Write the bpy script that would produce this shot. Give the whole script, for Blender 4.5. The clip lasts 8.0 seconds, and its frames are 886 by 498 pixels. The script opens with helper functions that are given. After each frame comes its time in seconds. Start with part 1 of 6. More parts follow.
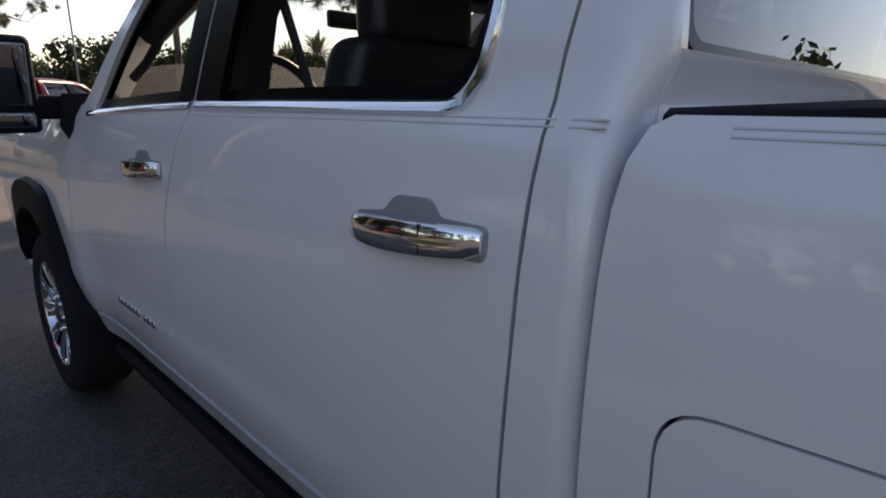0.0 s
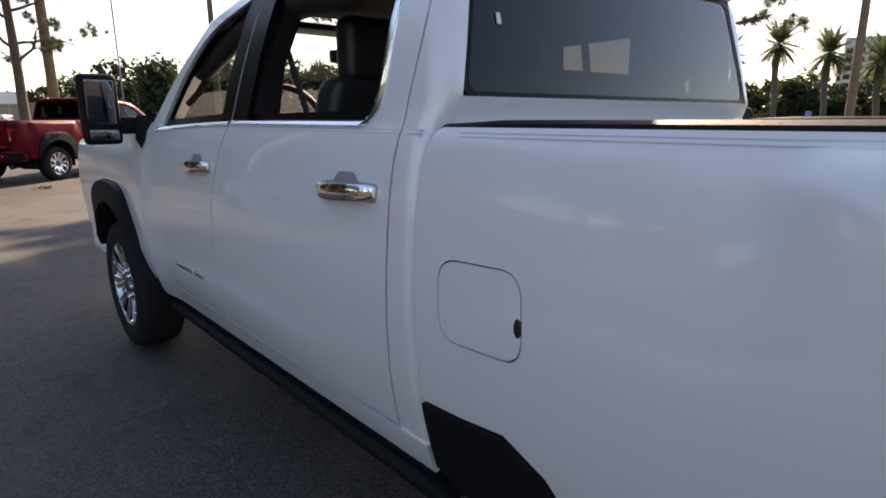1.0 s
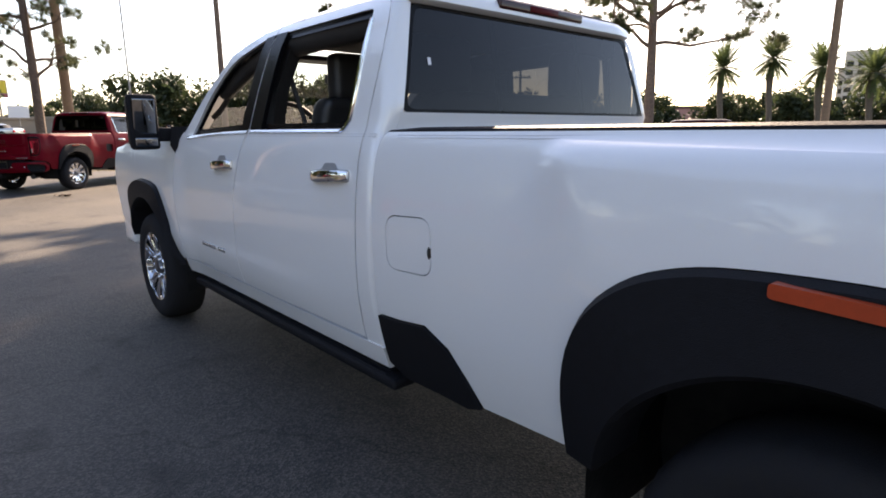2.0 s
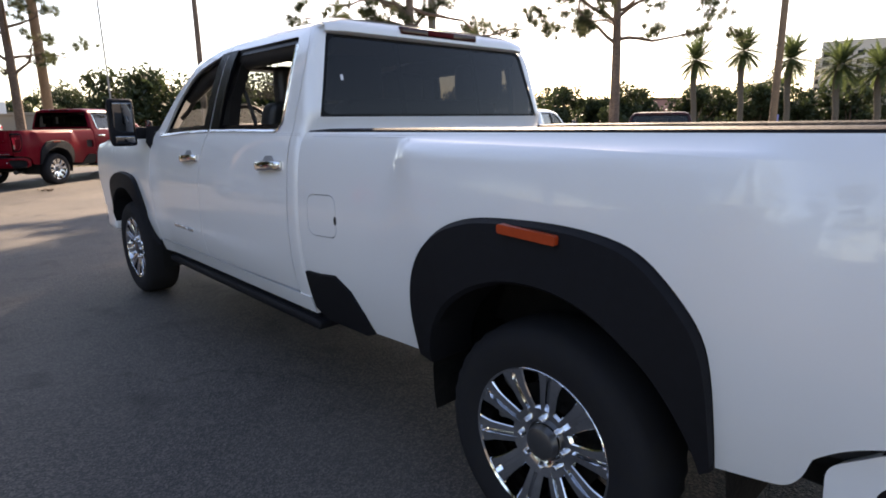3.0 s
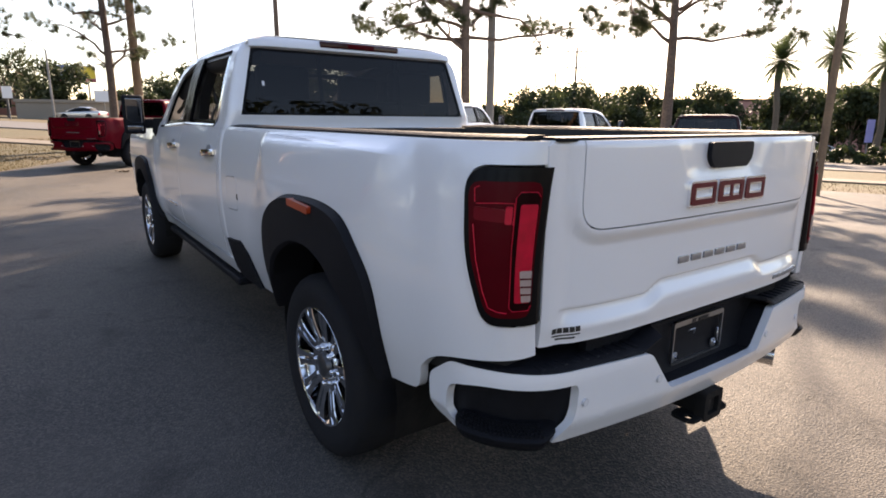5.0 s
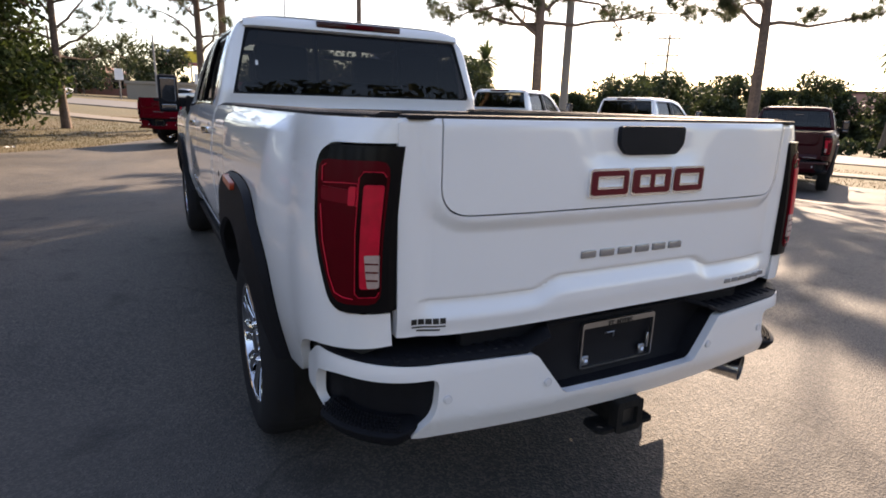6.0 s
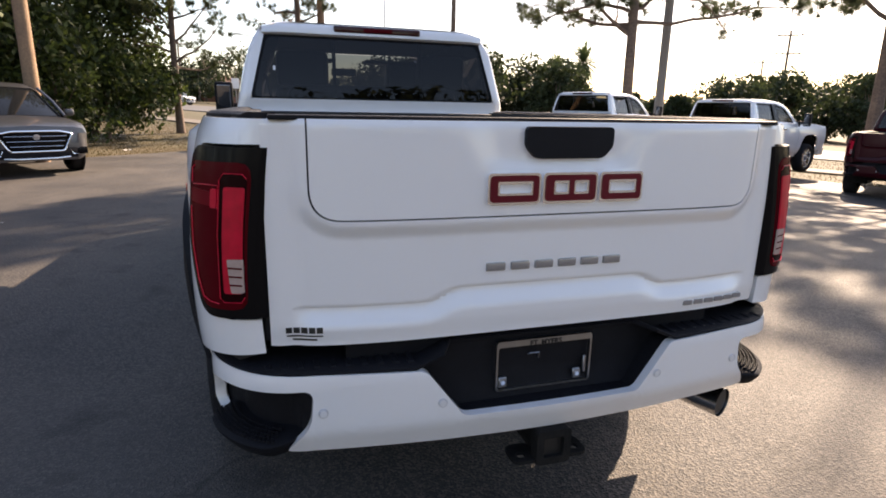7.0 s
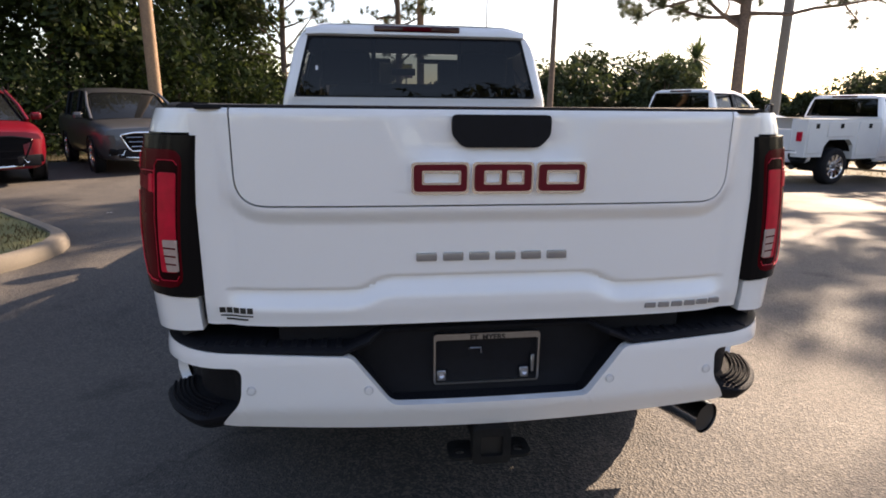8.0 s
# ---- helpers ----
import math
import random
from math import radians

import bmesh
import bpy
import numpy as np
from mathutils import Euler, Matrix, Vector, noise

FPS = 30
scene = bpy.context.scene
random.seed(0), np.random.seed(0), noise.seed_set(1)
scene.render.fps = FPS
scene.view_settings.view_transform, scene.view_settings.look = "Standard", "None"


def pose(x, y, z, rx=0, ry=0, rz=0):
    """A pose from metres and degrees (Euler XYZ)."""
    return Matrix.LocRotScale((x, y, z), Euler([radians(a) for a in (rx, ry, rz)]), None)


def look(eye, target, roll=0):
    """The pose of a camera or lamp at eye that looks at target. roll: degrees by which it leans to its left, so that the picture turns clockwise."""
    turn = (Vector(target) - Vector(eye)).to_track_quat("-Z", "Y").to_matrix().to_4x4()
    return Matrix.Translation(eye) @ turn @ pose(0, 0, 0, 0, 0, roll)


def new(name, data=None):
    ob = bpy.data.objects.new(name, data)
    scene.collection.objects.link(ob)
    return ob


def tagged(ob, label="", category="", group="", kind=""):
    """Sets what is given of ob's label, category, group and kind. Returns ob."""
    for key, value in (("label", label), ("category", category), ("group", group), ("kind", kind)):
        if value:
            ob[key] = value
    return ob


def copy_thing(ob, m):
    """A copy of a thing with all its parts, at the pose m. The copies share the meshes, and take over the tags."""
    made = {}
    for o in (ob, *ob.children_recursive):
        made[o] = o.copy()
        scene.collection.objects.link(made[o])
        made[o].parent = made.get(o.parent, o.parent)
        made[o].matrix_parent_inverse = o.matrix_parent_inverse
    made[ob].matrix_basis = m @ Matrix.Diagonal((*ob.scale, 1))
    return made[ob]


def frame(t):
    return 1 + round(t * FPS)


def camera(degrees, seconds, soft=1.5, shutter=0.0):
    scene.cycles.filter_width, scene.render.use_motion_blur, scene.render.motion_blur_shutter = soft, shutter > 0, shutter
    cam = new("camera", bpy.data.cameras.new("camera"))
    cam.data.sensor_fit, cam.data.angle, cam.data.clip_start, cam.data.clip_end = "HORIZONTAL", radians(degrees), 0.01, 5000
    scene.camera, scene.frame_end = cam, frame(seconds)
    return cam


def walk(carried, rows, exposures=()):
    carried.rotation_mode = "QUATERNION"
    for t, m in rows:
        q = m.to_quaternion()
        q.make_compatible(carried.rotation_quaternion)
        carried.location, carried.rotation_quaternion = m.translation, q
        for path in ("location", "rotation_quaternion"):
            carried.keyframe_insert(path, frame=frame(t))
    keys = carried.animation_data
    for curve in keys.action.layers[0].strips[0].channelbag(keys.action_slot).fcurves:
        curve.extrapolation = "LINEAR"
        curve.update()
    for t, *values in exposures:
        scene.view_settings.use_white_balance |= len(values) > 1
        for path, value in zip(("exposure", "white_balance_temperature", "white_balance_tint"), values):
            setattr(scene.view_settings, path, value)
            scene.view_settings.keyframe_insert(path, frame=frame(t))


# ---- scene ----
cam = camera(76.0, 8.0, 1.8)
PATH = [
    (0, (-1.529, 2.337, 1.397), (-0.158, 3.707, 0.903), 0.3),
    (0.5, (-1.704, 1.974, 1.411), (-0.369, 3.373, 0.902), -0.2),
    (1, (-1.825, 1.614, 1.410), (-0.523, 3.063, 0.957), -0.4),
    (1.5, (-1.997, 1.278, 1.391), (-0.709, 2.752, 0.982), -0.2),
    (3, (-2.367, 0.130, 1.422), (-1.036, 1.558, 0.987), -0.9),
    (3.5, (-2.342, -0.234, 1.454), (-1.020, 1.197, 1.001), -0.1),
    (4, (-2.246, -0.520, 1.419), (-0.958, 0.948, 0.987), 1.1),
    (5.3, (-1.773, -1.110, 1.448), (-0.710, 0.520, 0.987), 1.0),
    (5.5, (-1.666, -1.147, 1.432), (-0.649, 0.509, 0.959), 1.8),
    (6, (-1.354, -1.272, 1.424), (-0.461, 0.449, 0.931), 1.6),
    (6.5, (-1.067, -1.358, 1.425), (-0.305, 0.425, 0.936), 1.5),
    (7, (-0.786, -1.399, 1.423), (-0.202, 0.451, 0.938), 1.1),
    (7.5, (-0.546, -1.477, 1.394), (-0.138, 0.425, 0.929), 0.9),
    (8, (-0.327, -1.499, 1.395), (-0.086, 0.426, 0.911), 0.5),
]
walk(cam, [(t, look(eye, target, roll)) for t, eye, target, roll in PATH],
     exposures=[(0.0, 0.97, 7400, 20), (1.0, 1.46, 7500, 20), (2.0, 1.90, 7550, 20), (4.0, 1.88, 7650, 20), (5.5, 1.70, 7550, 21), (8.0, 1.68, 7600, 21)])

# ---- light ----
SUN_AZ, SUN_EL = 50.0, 31.0
world = bpy.data.worlds.new("sky")
scene.world = world
world.use_nodes = True
_n = world.node_tree.nodes
_l = world.node_tree.links
_sky = _n.new("ShaderNodeTexSky")
_sky.sky_type = "NISHITA"
_sky.sun_disc = False
_sky.sun_elevation = radians(SUN_EL)
_sky.sun_rotation = radians(SUN_AZ)
_sky.dust_density = 0.8
_sky.air_density = 1.0
_n["Background"].inputs["Strength"].default_value = 0.11
_l.new(_sky.outputs[0], _n["Background"].inputs["Color"])
sun = new("sun", bpy.data.lights.new("sun", "SUN"))
sun.data.energy = 5.0
sun.data.angle = radians(0.6)
sun.data.color = (1.0, 0.87, 0.69)
_sd = Vector((math.sin(radians(SUN_AZ)) * math.cos(radians(SUN_EL)), math.cos(radians(SUN_AZ)) * math.cos(radians(SUN_EL)), math.sin(radians(SUN_EL))))
sun.matrix_world = look(_sd * 50, (0, 0, 0))

# ---- materials ----


def material(name, color, rough=0.5, metal=0.0, coat=0.0, grain=0.0, grain_scale=60.0, stain=0.0, stain_scale=2.0, bump=0.0, bump_scale=80.0, vary=0.0, spec=0.5, color2=None):
    """A Principled material with variation at two scales: fine grain and broad stains, and bump."""
    m = bpy.data.materials.new(name)
    m.use_nodes = True
    nt = m.node_tree
    b = nt.nodes["Principled BSDF"]
    b.inputs["Roughness"].default_value = rough
    b.inputs["Metallic"].default_value = metal
    b.inputs["Coat Weight"].default_value = coat
    b.inputs["Coat Roughness"].default_value = 0.03
    b.inputs["Specular IOR Level"].default_value = spec
    geo = nt.nodes.new("ShaderNodeNewGeometry")
    base = None
    c2 = color2 if color2 else tuple(c * 0.55 for c in color)

    def mix(fac, a, bb):
        n = nt.nodes.new("ShaderNodeMix")
        n.data_type = "RGBA"
        nt.links.new(fac, n.inputs[0])
        for sock, v in ((n.inputs[6], a), (n.inputs[7], bb)):
            if isinstance(v, tuple):
                sock.default_value = (*v, 1)
            else:
                nt.links.new(v, sock)
        return n.outputs[2]

    def noise_fac(scale, amount, detail=5.0, lo=0.35, hi=0.75):
        n = nt.nodes.new("ShaderNodeTexNoise")
        n.inputs["Scale"].default_value = scale
        n.inputs["Detail"].default_value = detail
        nt.links.new(geo.outputs["Position"], n.inputs["Vector"])
        r = nt.nodes.new("ShaderNodeMapRange")
        r.inputs[1].default_value, r.inputs[2].default_value = lo, hi
        r.inputs[3].default_value, r.inputs[4].default_value = 0.0, amount
        nt.links.new(n.outputs[0], r.inputs[0])
        return r.outputs[0]

    base = color
    if stain:
        base = mix(noise_fac(stain_scale, stain), base, c2)
    if grain:
        base = mix(noise_fac(grain_scale, grain, 3.0), base, c2)
    if vary:
        gi = nt.nodes.new("ShaderNodeMath")
        gi.operation = "MULTIPLY"
        gi.inputs[1].default_value = vary
        nt.links.new(geo.outputs["Random Per Island"], gi.inputs[0])
        base = mix(gi.outputs[0], base, c2)
    if isinstance(base, tuple):
        b.inputs["Base Color"].default_value = (*base, 1)
    else:
        nt.links.new(base, b.inputs["Base Color"])
    if bump:
        n = nt.nodes.new("ShaderNodeTexNoise")
        n.inputs["Scale"].default_value = bump_scale
        n.inputs["Detail"].default_value = 4
        nt.links.new(geo.outputs["Position"], n.inputs["Vector"])
        bp = nt.nodes.new("ShaderNodeBump")
        bp.inputs["Strength"].default_value = bump
        bp.inputs["Distance"].default_value = 0.01
        nt.links.new(n.outputs[0], bp.inputs["Height"])
        nt.links.new(bp.outputs[0], b.inputs["Normal"])
    return m


def glass(name, tint, rough=0.0, ior=1.5, rise=5.0):
    """Thin pane: tinted see-through with a Fresnel gloss."""
    m = bpy.data.materials.new(name)
    m.use_nodes = True
    nt = m.node_tree
    nt.nodes.remove(nt.nodes["Principled BSDF"])
    tr = nt.nodes.new("ShaderNodeBsdfTransparent")
    tr.inputs[0].default_value = (*tint, 1)
    gl = nt.nodes.new("ShaderNodeBsdfGlossy")
    gl.inputs["Roughness"].default_value = rough
    lw = nt.nodes.new("ShaderNodeLayerWeight")
    lw.inputs[0].default_value = 0.5
    pw = nt.nodes.new("ShaderNodeMath")
    pw.operation = "POWER"
    pw.inputs[1].default_value = rise
    nt.links.new(lw.outputs["Facing"], pw.inputs[0])
    fr = nt.nodes.new("ShaderNodeMath")
    fr.operation = "MULTIPLY_ADD"
    fr.inputs[1].default_value = 0.92
    fr.inputs[2].default_value = 2 * ((ior - 1) / (ior + 1)) ** 2
    nt.links.new(pw.outputs[0], fr.inputs[0])
    mx = nt.nodes.new("ShaderNodeMixShader")
    nt.links.new(fr.outputs[0], mx.inputs[0])
    nt.links.new(tr.outputs[0], mx.inputs[1])
    nt.links.new(gl.outputs[0], mx.inputs[2])
    nt.links.new(mx.outputs[0], nt.nodes["Material Output"].inputs[0])
    return m


def leaf_material(name, color, color2, through_amount=0.35):
    m = material(name, color, 0.6, vary=1.0, color2=color2, spec=0.3)
    nt = m.node_tree
    b = nt.nodes["Principled BSDF"]
    tl = nt.nodes.new("ShaderNodeBsdfTranslucent")
    src = b.inputs["Base Color"].links[0].from_socket
    nt.links.new(src, tl.inputs[0])
    mx = nt.nodes.new("ShaderNodeMixShader")
    mx.inputs[0].default_value = through_amount
    nt.links.new(b.outputs[0], mx.inputs[1])
    nt.links.new(tl.outputs[0], mx.inputs[2])
    nt.links.new(mx.outputs[0], nt.nodes["Material Output"].inputs[0])
    return m


PAINT = material("white_paint", (0.82, 0.82, 0.83), 0.34, metal=0.05, coat=1.0, grain=0.03, grain_scale=3, stain=0.03, stain_scale=0.8, bump=0.012, bump_scale=2.5, color2=(0.7, 0.7, 0.7))
BLACK = material("black_plastic", (0.0105, 0.0107, 0.0135), 0.55, spec=0.12, grain=0.5, grain_scale=40, bump=0.25, bump_scale=500, color2=(0.008, 0.008, 0.009))
GLOSSBLACK = material("gloss_black", (0.005, 0.005, 0.006), 0.22, spec=0.10, grain=0.2, grain_scale=6)
RUBBER = material("tyre_rubber", (0.017, 0.017, 0.020), 0.8, spec=0.15, grain=0.6, grain_scale=25, bump=0.3, bump_scale=300, color2=(0.020, 0.019, 0.018))
CHROME = material("chrome", (0.86, 0.87, 0.9), 0.06, metal=1.0, grain=0.1, grain_scale=20)
DIMCHROME = material("brushed_chrome", (0.66, 0.67, 0.69), 0.18, metal=1.0, grain=0.2, grain_scale=40)
WHEELCHROME = material("wheel_chrome", (0.82, 0.83, 0.85), 0.07, metal=1.0, grain=0.25, grain_scale=14)
HUBGREY = material("hub_grey", (0.12, 0.12, 0.125), 0.28, metal=0.7, grain=0.2, grain_scale=40)
SEAM = material("seam_dark", (0.012, 0.012, 0.013), 0.8)
UNDER = material("underbody", (0.010, 0.010, 0.010), 0.7, spec=0.12, grain=0.6, grain_scale=15, bump=0.3, bump_scale=60, color2=(0.024, 0.022, 0.020))
LINER = material("bed_liner", (0.025, 0.025, 0.026), 0.7, bump=0.6, bump_scale=250, grain=0.4, grain_scale=30, color2=(0.05, 0.05, 0.05))
CABIN = material("cabin_black", (0.022, 0.022, 0.024), 0.6, grain=0.4, grain_scale=50, bump=0.2, bump_scale=200, color2=(0.04, 0.04, 0.042))
SEATCLOTH = material("seat_leather", (0.02, 0.02, 0.022), 0.45, grain=0.4, grain_scale=20, bump=0.2, bump_scale=120)
GLASS = glass("clear_glass", (0.46, 0.51, 0.51), 0.0, 1.4, 10.0)
SMOKED = glass("smoked_glass", (0.16, 0.17, 0.17))
TINTED = glass("privacy_glass", (0.14, 0.14, 0.147), 0.0, 1.29, 3.6)
LAMPRED = material("lamp_red", (0.58, 0.006, 0.030), 0.35, spec=0.2, coat=0.0, grain=0.4, grain_scale=30, color2=(0.2, 0.004, 0.006))
LAMPDARK = material("lamp_dark_red", (0.085, 0.0012, 0.005), 0.25, spec=0.06, grain=0.3, grain_scale=12)
LAMPMID = material("lamp_mid_red", (0.16, 0.002, 0.009), 0.3, spec=0.1, grain=0.3, grain_scale=30)
LAMPSMOKE = material("lamp_smoked", (0.014, 0.0008, 0.002), 0.25, spec=0.06, grain=0.2, grain_scale=12)
LAMPCLEAR = material("lamp_reverse_lens", (0.42, 0.31, 0.28), 0.2, coat=0.4, grain=0.3, grain_scale=90)
LAMPBRIGHT = material("lamp_bright_red", (0.75, 0.012, 0.04), 0.3, spec=0.3, grain=0.2, grain_scale=50)
BRAKEDARK = material("brake_lamp_maroon", (0.035, 0.002, 0.004), 0.12, coat=0.2, spec=0.35, grain=0.3, grain_scale=12)
AMBER = material("amber_marker", (0.42, 0.045, 0.010), 0.3, coat=0.15, grain=0.3, grain_scale=60)
BADGE = material("badge_silver", (0.30, 0.305, 0.32), 0.25, metal=0.5, coat=0.6, grain=0.15, grain_scale=60)
EMBRED = material("emblem_red", (0.12, 0.002, 0.012), 0.30, coat=0.1, spec=0.25, grain=0.15, grain_scale=30)
MIRRORGLASS = material("mirror_glass", (0.22, 0.23, 0.245), 0.02, metal=1.0, grain=0.03, grain_scale=3)
STEEL = material("plate_steel", (0.36, 0.37, 0.38), 0.35, metal=1.0, grain=0.3, grain_scale=60)
INK = material("black_ink", (0.012, 0.012, 0.012), 0.5)
SENSORPAINT = material("sensor_paint", (0.72, 0.72, 0.73), 0.35, coat=0.6)

# ---- mesh helpers ----


def finish(bm, name, mat, parent=None, label="", angle=40.0):
    """Links a bmesh as one mesh object, smooth below the angle."""
    me = bpy.data.meshes.new(name)
    bm.normal_update()
    for f in bm.faces:
        f.smooth = True
    for e in bm.edges:
        if len(e.link_faces) == 2 and e.calc_face_angle(0.0) > radians(angle):
            e.smooth = False
    bm.to_mesh(me)
    bm.free()
    if mat:
        me.materials.append(mat)
    ob = new(name, me)
    if parent:
        ob.parent = parent
    if label:
        ob["label"] = label
    return ob


def part(name, bm, mat, parent, label="", angle=40.0):
    return finish(bm, name, mat, parent, label, angle)


def empty(name, m=None):
    ob = new(name)
    if m is not None:
        ob.matrix_basis = m
    return ob


def box(x0, x1, y0, y1, z0, z1, bevel=0.0, seg=2, bm=None):
    """A box, bevelled, added to bm or a new one."""
    t = bmesh.new()
    bmesh.ops.create_cube(t, size=1.0)
    for v in t.verts:
        v.co = Vector(((x0 + x1) / 2 + v.co.x * (x1 - x0), (y0 + y1) / 2 + v.co.y * (y1 - y0), (z0 + z1) / 2 + v.co.z * (z1 - z0)))
    if bevel:
        bmesh.ops.bevel(t, geom=t.edges[:], offset=bevel, segments=seg, profile=0.6, affect="EDGES")
    return join(bm, t)


def join(bm, t):
    if bm is None:
        return t
    me = bpy.data.meshes.new("tmp")
    t.to_mesh(me)
    t.free()
    bm.from_mesh(me)
    bpy.data.meshes.remove(me)
    return bm


def moved(bm, m):
    bmesh.ops.transform(bm, matrix=m, verts=bm.verts[:])
    return bm


def tube(points, radii, sides=10, bm=None, cap=True):
    """A round tube along points, with a radius each."""
    t = bmesh.new()
    pts = [Vector(p) for p in points]
    rings = []
    up = Vector((0.3, 0.2, 0.93)).normalized()
    for i, p in enumerate(pts):
        d = (pts[min(i + 1, len(pts) - 1)] - pts[max(i - 1, 0)]).normalized()
        a = d.cross(up)
        if a.length < 0.05:
            a = d.cross(Vector((1, 0, 0)))
        a.normalize()
        b = d.cross(a)
        r = radii[i] if isinstance(radii, (list, tuple)) else radii
        rings.append([t.verts.new(p + (a * math.cos(2 * math.pi * k / sides) + b * math.sin(2 * math.pi * k / sides)) * r) for k in range(sides)])
    for r0, r1 in zip(rings, rings[1:]):
        for k in range(sides):
            t.faces.new((r0[k], r0[(k + 1) % sides], r1[(k + 1) % sides], r1[k]))
    if cap:
        t.faces.new(rings[0][::-1])
        t.faces.new(rings[-1])
    bmesh.ops.recalc_face_normals(t, faces=t.faces[:])
    return join(bm, t)


def loft(rings, closed=False, bm=None, caps=False, flip=False):
    """Faces between rows of points; closed: each row is a loop."""
    t = bmesh.new()
    rows = [[t.verts.new(p) for p in r] for r in rings]
    n = len(rows[0])
    for r0, r1 in zip(rows, rows[1:]):
        for k in range(n if closed else n - 1):
            q = (r0[k], r0[(k + 1) % n], r1[(k + 1) % n], r1[k])
            t.faces.new(q[::-1] if flip else q)
    if caps:
        t.faces.new(rows[0][::-1])
        t.faces.new(rows[-1])
    if closed:
        bmesh.ops.recalc_face_normals(t, faces=t.faces[:])
    return join(bm, t)


def revolve(profile, sides=48, axis="x", bm=None):
    """Turns a profile of (along, radius) round an axis."""
    rings = []
    for k in range(sides):
        a = 2 * math.pi * k / sides
        row = []
        for s, r in profile:
            c, d = r * math.cos(a), r * math.sin(a)
            row.append((s, c, d) if axis == "x" else ((c, s, d) if axis == "y" else (c, d, s)))
        rings.append(row)
    rings.append(rings[0])
    t = loft(rings)
    bmesh.ops.remove_doubles(t, verts=t.verts[:], dist=1e-5)
    bmesh.ops.recalc_face_normals(t, faces=t.faces[:])
    return join(bm, t)


def rounded(points, radius, seg=4):
    """Rounds the corners of a closed 2D outline."""
    out = []
    n = len(points)
    for i, p in enumerate(points):
        p = Vector(p[:2])
        r = radius[i] if isinstance(radius, (list, tuple)) else radius
        a, b = Vector(points[i - 1][:2]), Vector(points[(i + 1) % n][:2])
        da, db = a - p, b - p
        r = min(r, da.length * 0.45, db.length * 0.45)
        if r < 1e-4:
            out.append((p.x, p.y))
            continue
        p0, p1 = p + da.normalized() * r, p + db.normalized() * r
        for k in range(seg + 1):
            t = k / seg
            q = p0 * (1 - t) ** 2 + p * 2 * t * (1 - t) + p1 * t * t
            out.append((q.x, q.y))
    return out


def sheet(outline, holes, step, fn, flange=None, flip=False, bm=None):
    """A panel from a 2D outline with holes, cut into a grid of that step, laid on the surface fn(u, v),
    its edges turned in by the vector flange(u, v) or a constant vector."""
    t = bmesh.new()
    edges = []
    for loop in (outline, *holes):
        vs = [t.verts.new((u, v, 0)) for u, v in loop]
        edges += [t.edges.new((vs[i], vs[(i + 1) % len(vs)])) for i in range(len(vs))]
    bmesh.ops.triangle_fill(t, use_beauty=True, use_dissolve=False, edges=edges, normal=(0, 0, 1))
    t.normal_update()
    us, vs_ = [p[0] for p in outline], [p[1] for p in outline]
    su, sv = step if isinstance(step, tuple) else (step, step)
    for lo, hi, s, no in ((min(us), max(us), su, (1, 0, 0)), (min(vs_), max(vs_), sv, (0, 1, 0))):
        k = math.floor(lo / s) + 1
        while k * s < hi - 1e-4:
            bmesh.ops.bisect_plane(t, geom=t.verts[:] + t.edges[:] + t.faces[:], dist=1e-5, plane_co=Vector(no) * k * s, plane_no=no)
            k += 1
    t.normal_update()
    for f in t.faces:
        if f.normal.z < 0:
            f.normal_flip()
    for v in t.verts:
        v.co = Vector(fn(v.co.x, v.co.y))
    if flip:
        bmesh.ops.reverse_faces(t, faces=t.faces[:])
    if flange is not None:
        rim = [e for e in t.edges if len(e.link_faces) == 1]
        g = bmesh.ops.extrude_edge_only(t, edges=rim)
        for v in g["geom"]:
            if isinstance(v, bmesh.types.BMVert):
                v.co += Vector(flange(v.co) if callable(flange) else flange)
    return join(bm, t)


def lerp_table(x, table):
    """Smooth value from a table of (x, value)."""
    if x <= table[0][0]:
        return table[0][1]
    for (x0, v0), (x1, v1) in zip(table, table[1:]):
        if x <= x1:
            t = (x - x0) / (x1 - x0)
            return v0 + (v1 - v0) * t
    return table[-1][1]


def sstep(a, b, x):
    t = min(1.0, max(0.0, (x - a) / (b - a)))
    return t * t * (3 - 2 * t)


def spline_table(x, table):
    """Catmull-Rom through a table of (x, value)."""
    n = len(table)
    if x <= table[0][0]:
        return table[0][1]
    if x >= table[-1][0]:
        return table[-1][1]
    i = max(k for k in range(n) if table[k][0] <= x)
    i = min(i, n - 2)
    x0, x1 = table[i][0], table[i + 1][0]
    t = (x - x0) / (x1 - x0)
    p0 = table[max(i - 1, 0)]
    p3 = table[min(i + 2, n - 1)]
    v0, v1 = table[i][1], table[i + 1][1]
    m0 = (v1 - p0[1]) / (x1 - p0[0]) * (x1 - x0)
    m1 = (p3[1] - v0) / (p3[0] - x0) * (x1 - x0)
    return (2 * t**3 - 3 * t**2 + 1) * v0 + (t**3 - 2 * t**2 + t) * m0 + (-2 * t**3 + 3 * t**2) * v1 + (t**3 - t**2) * m1

# ---- ground ----


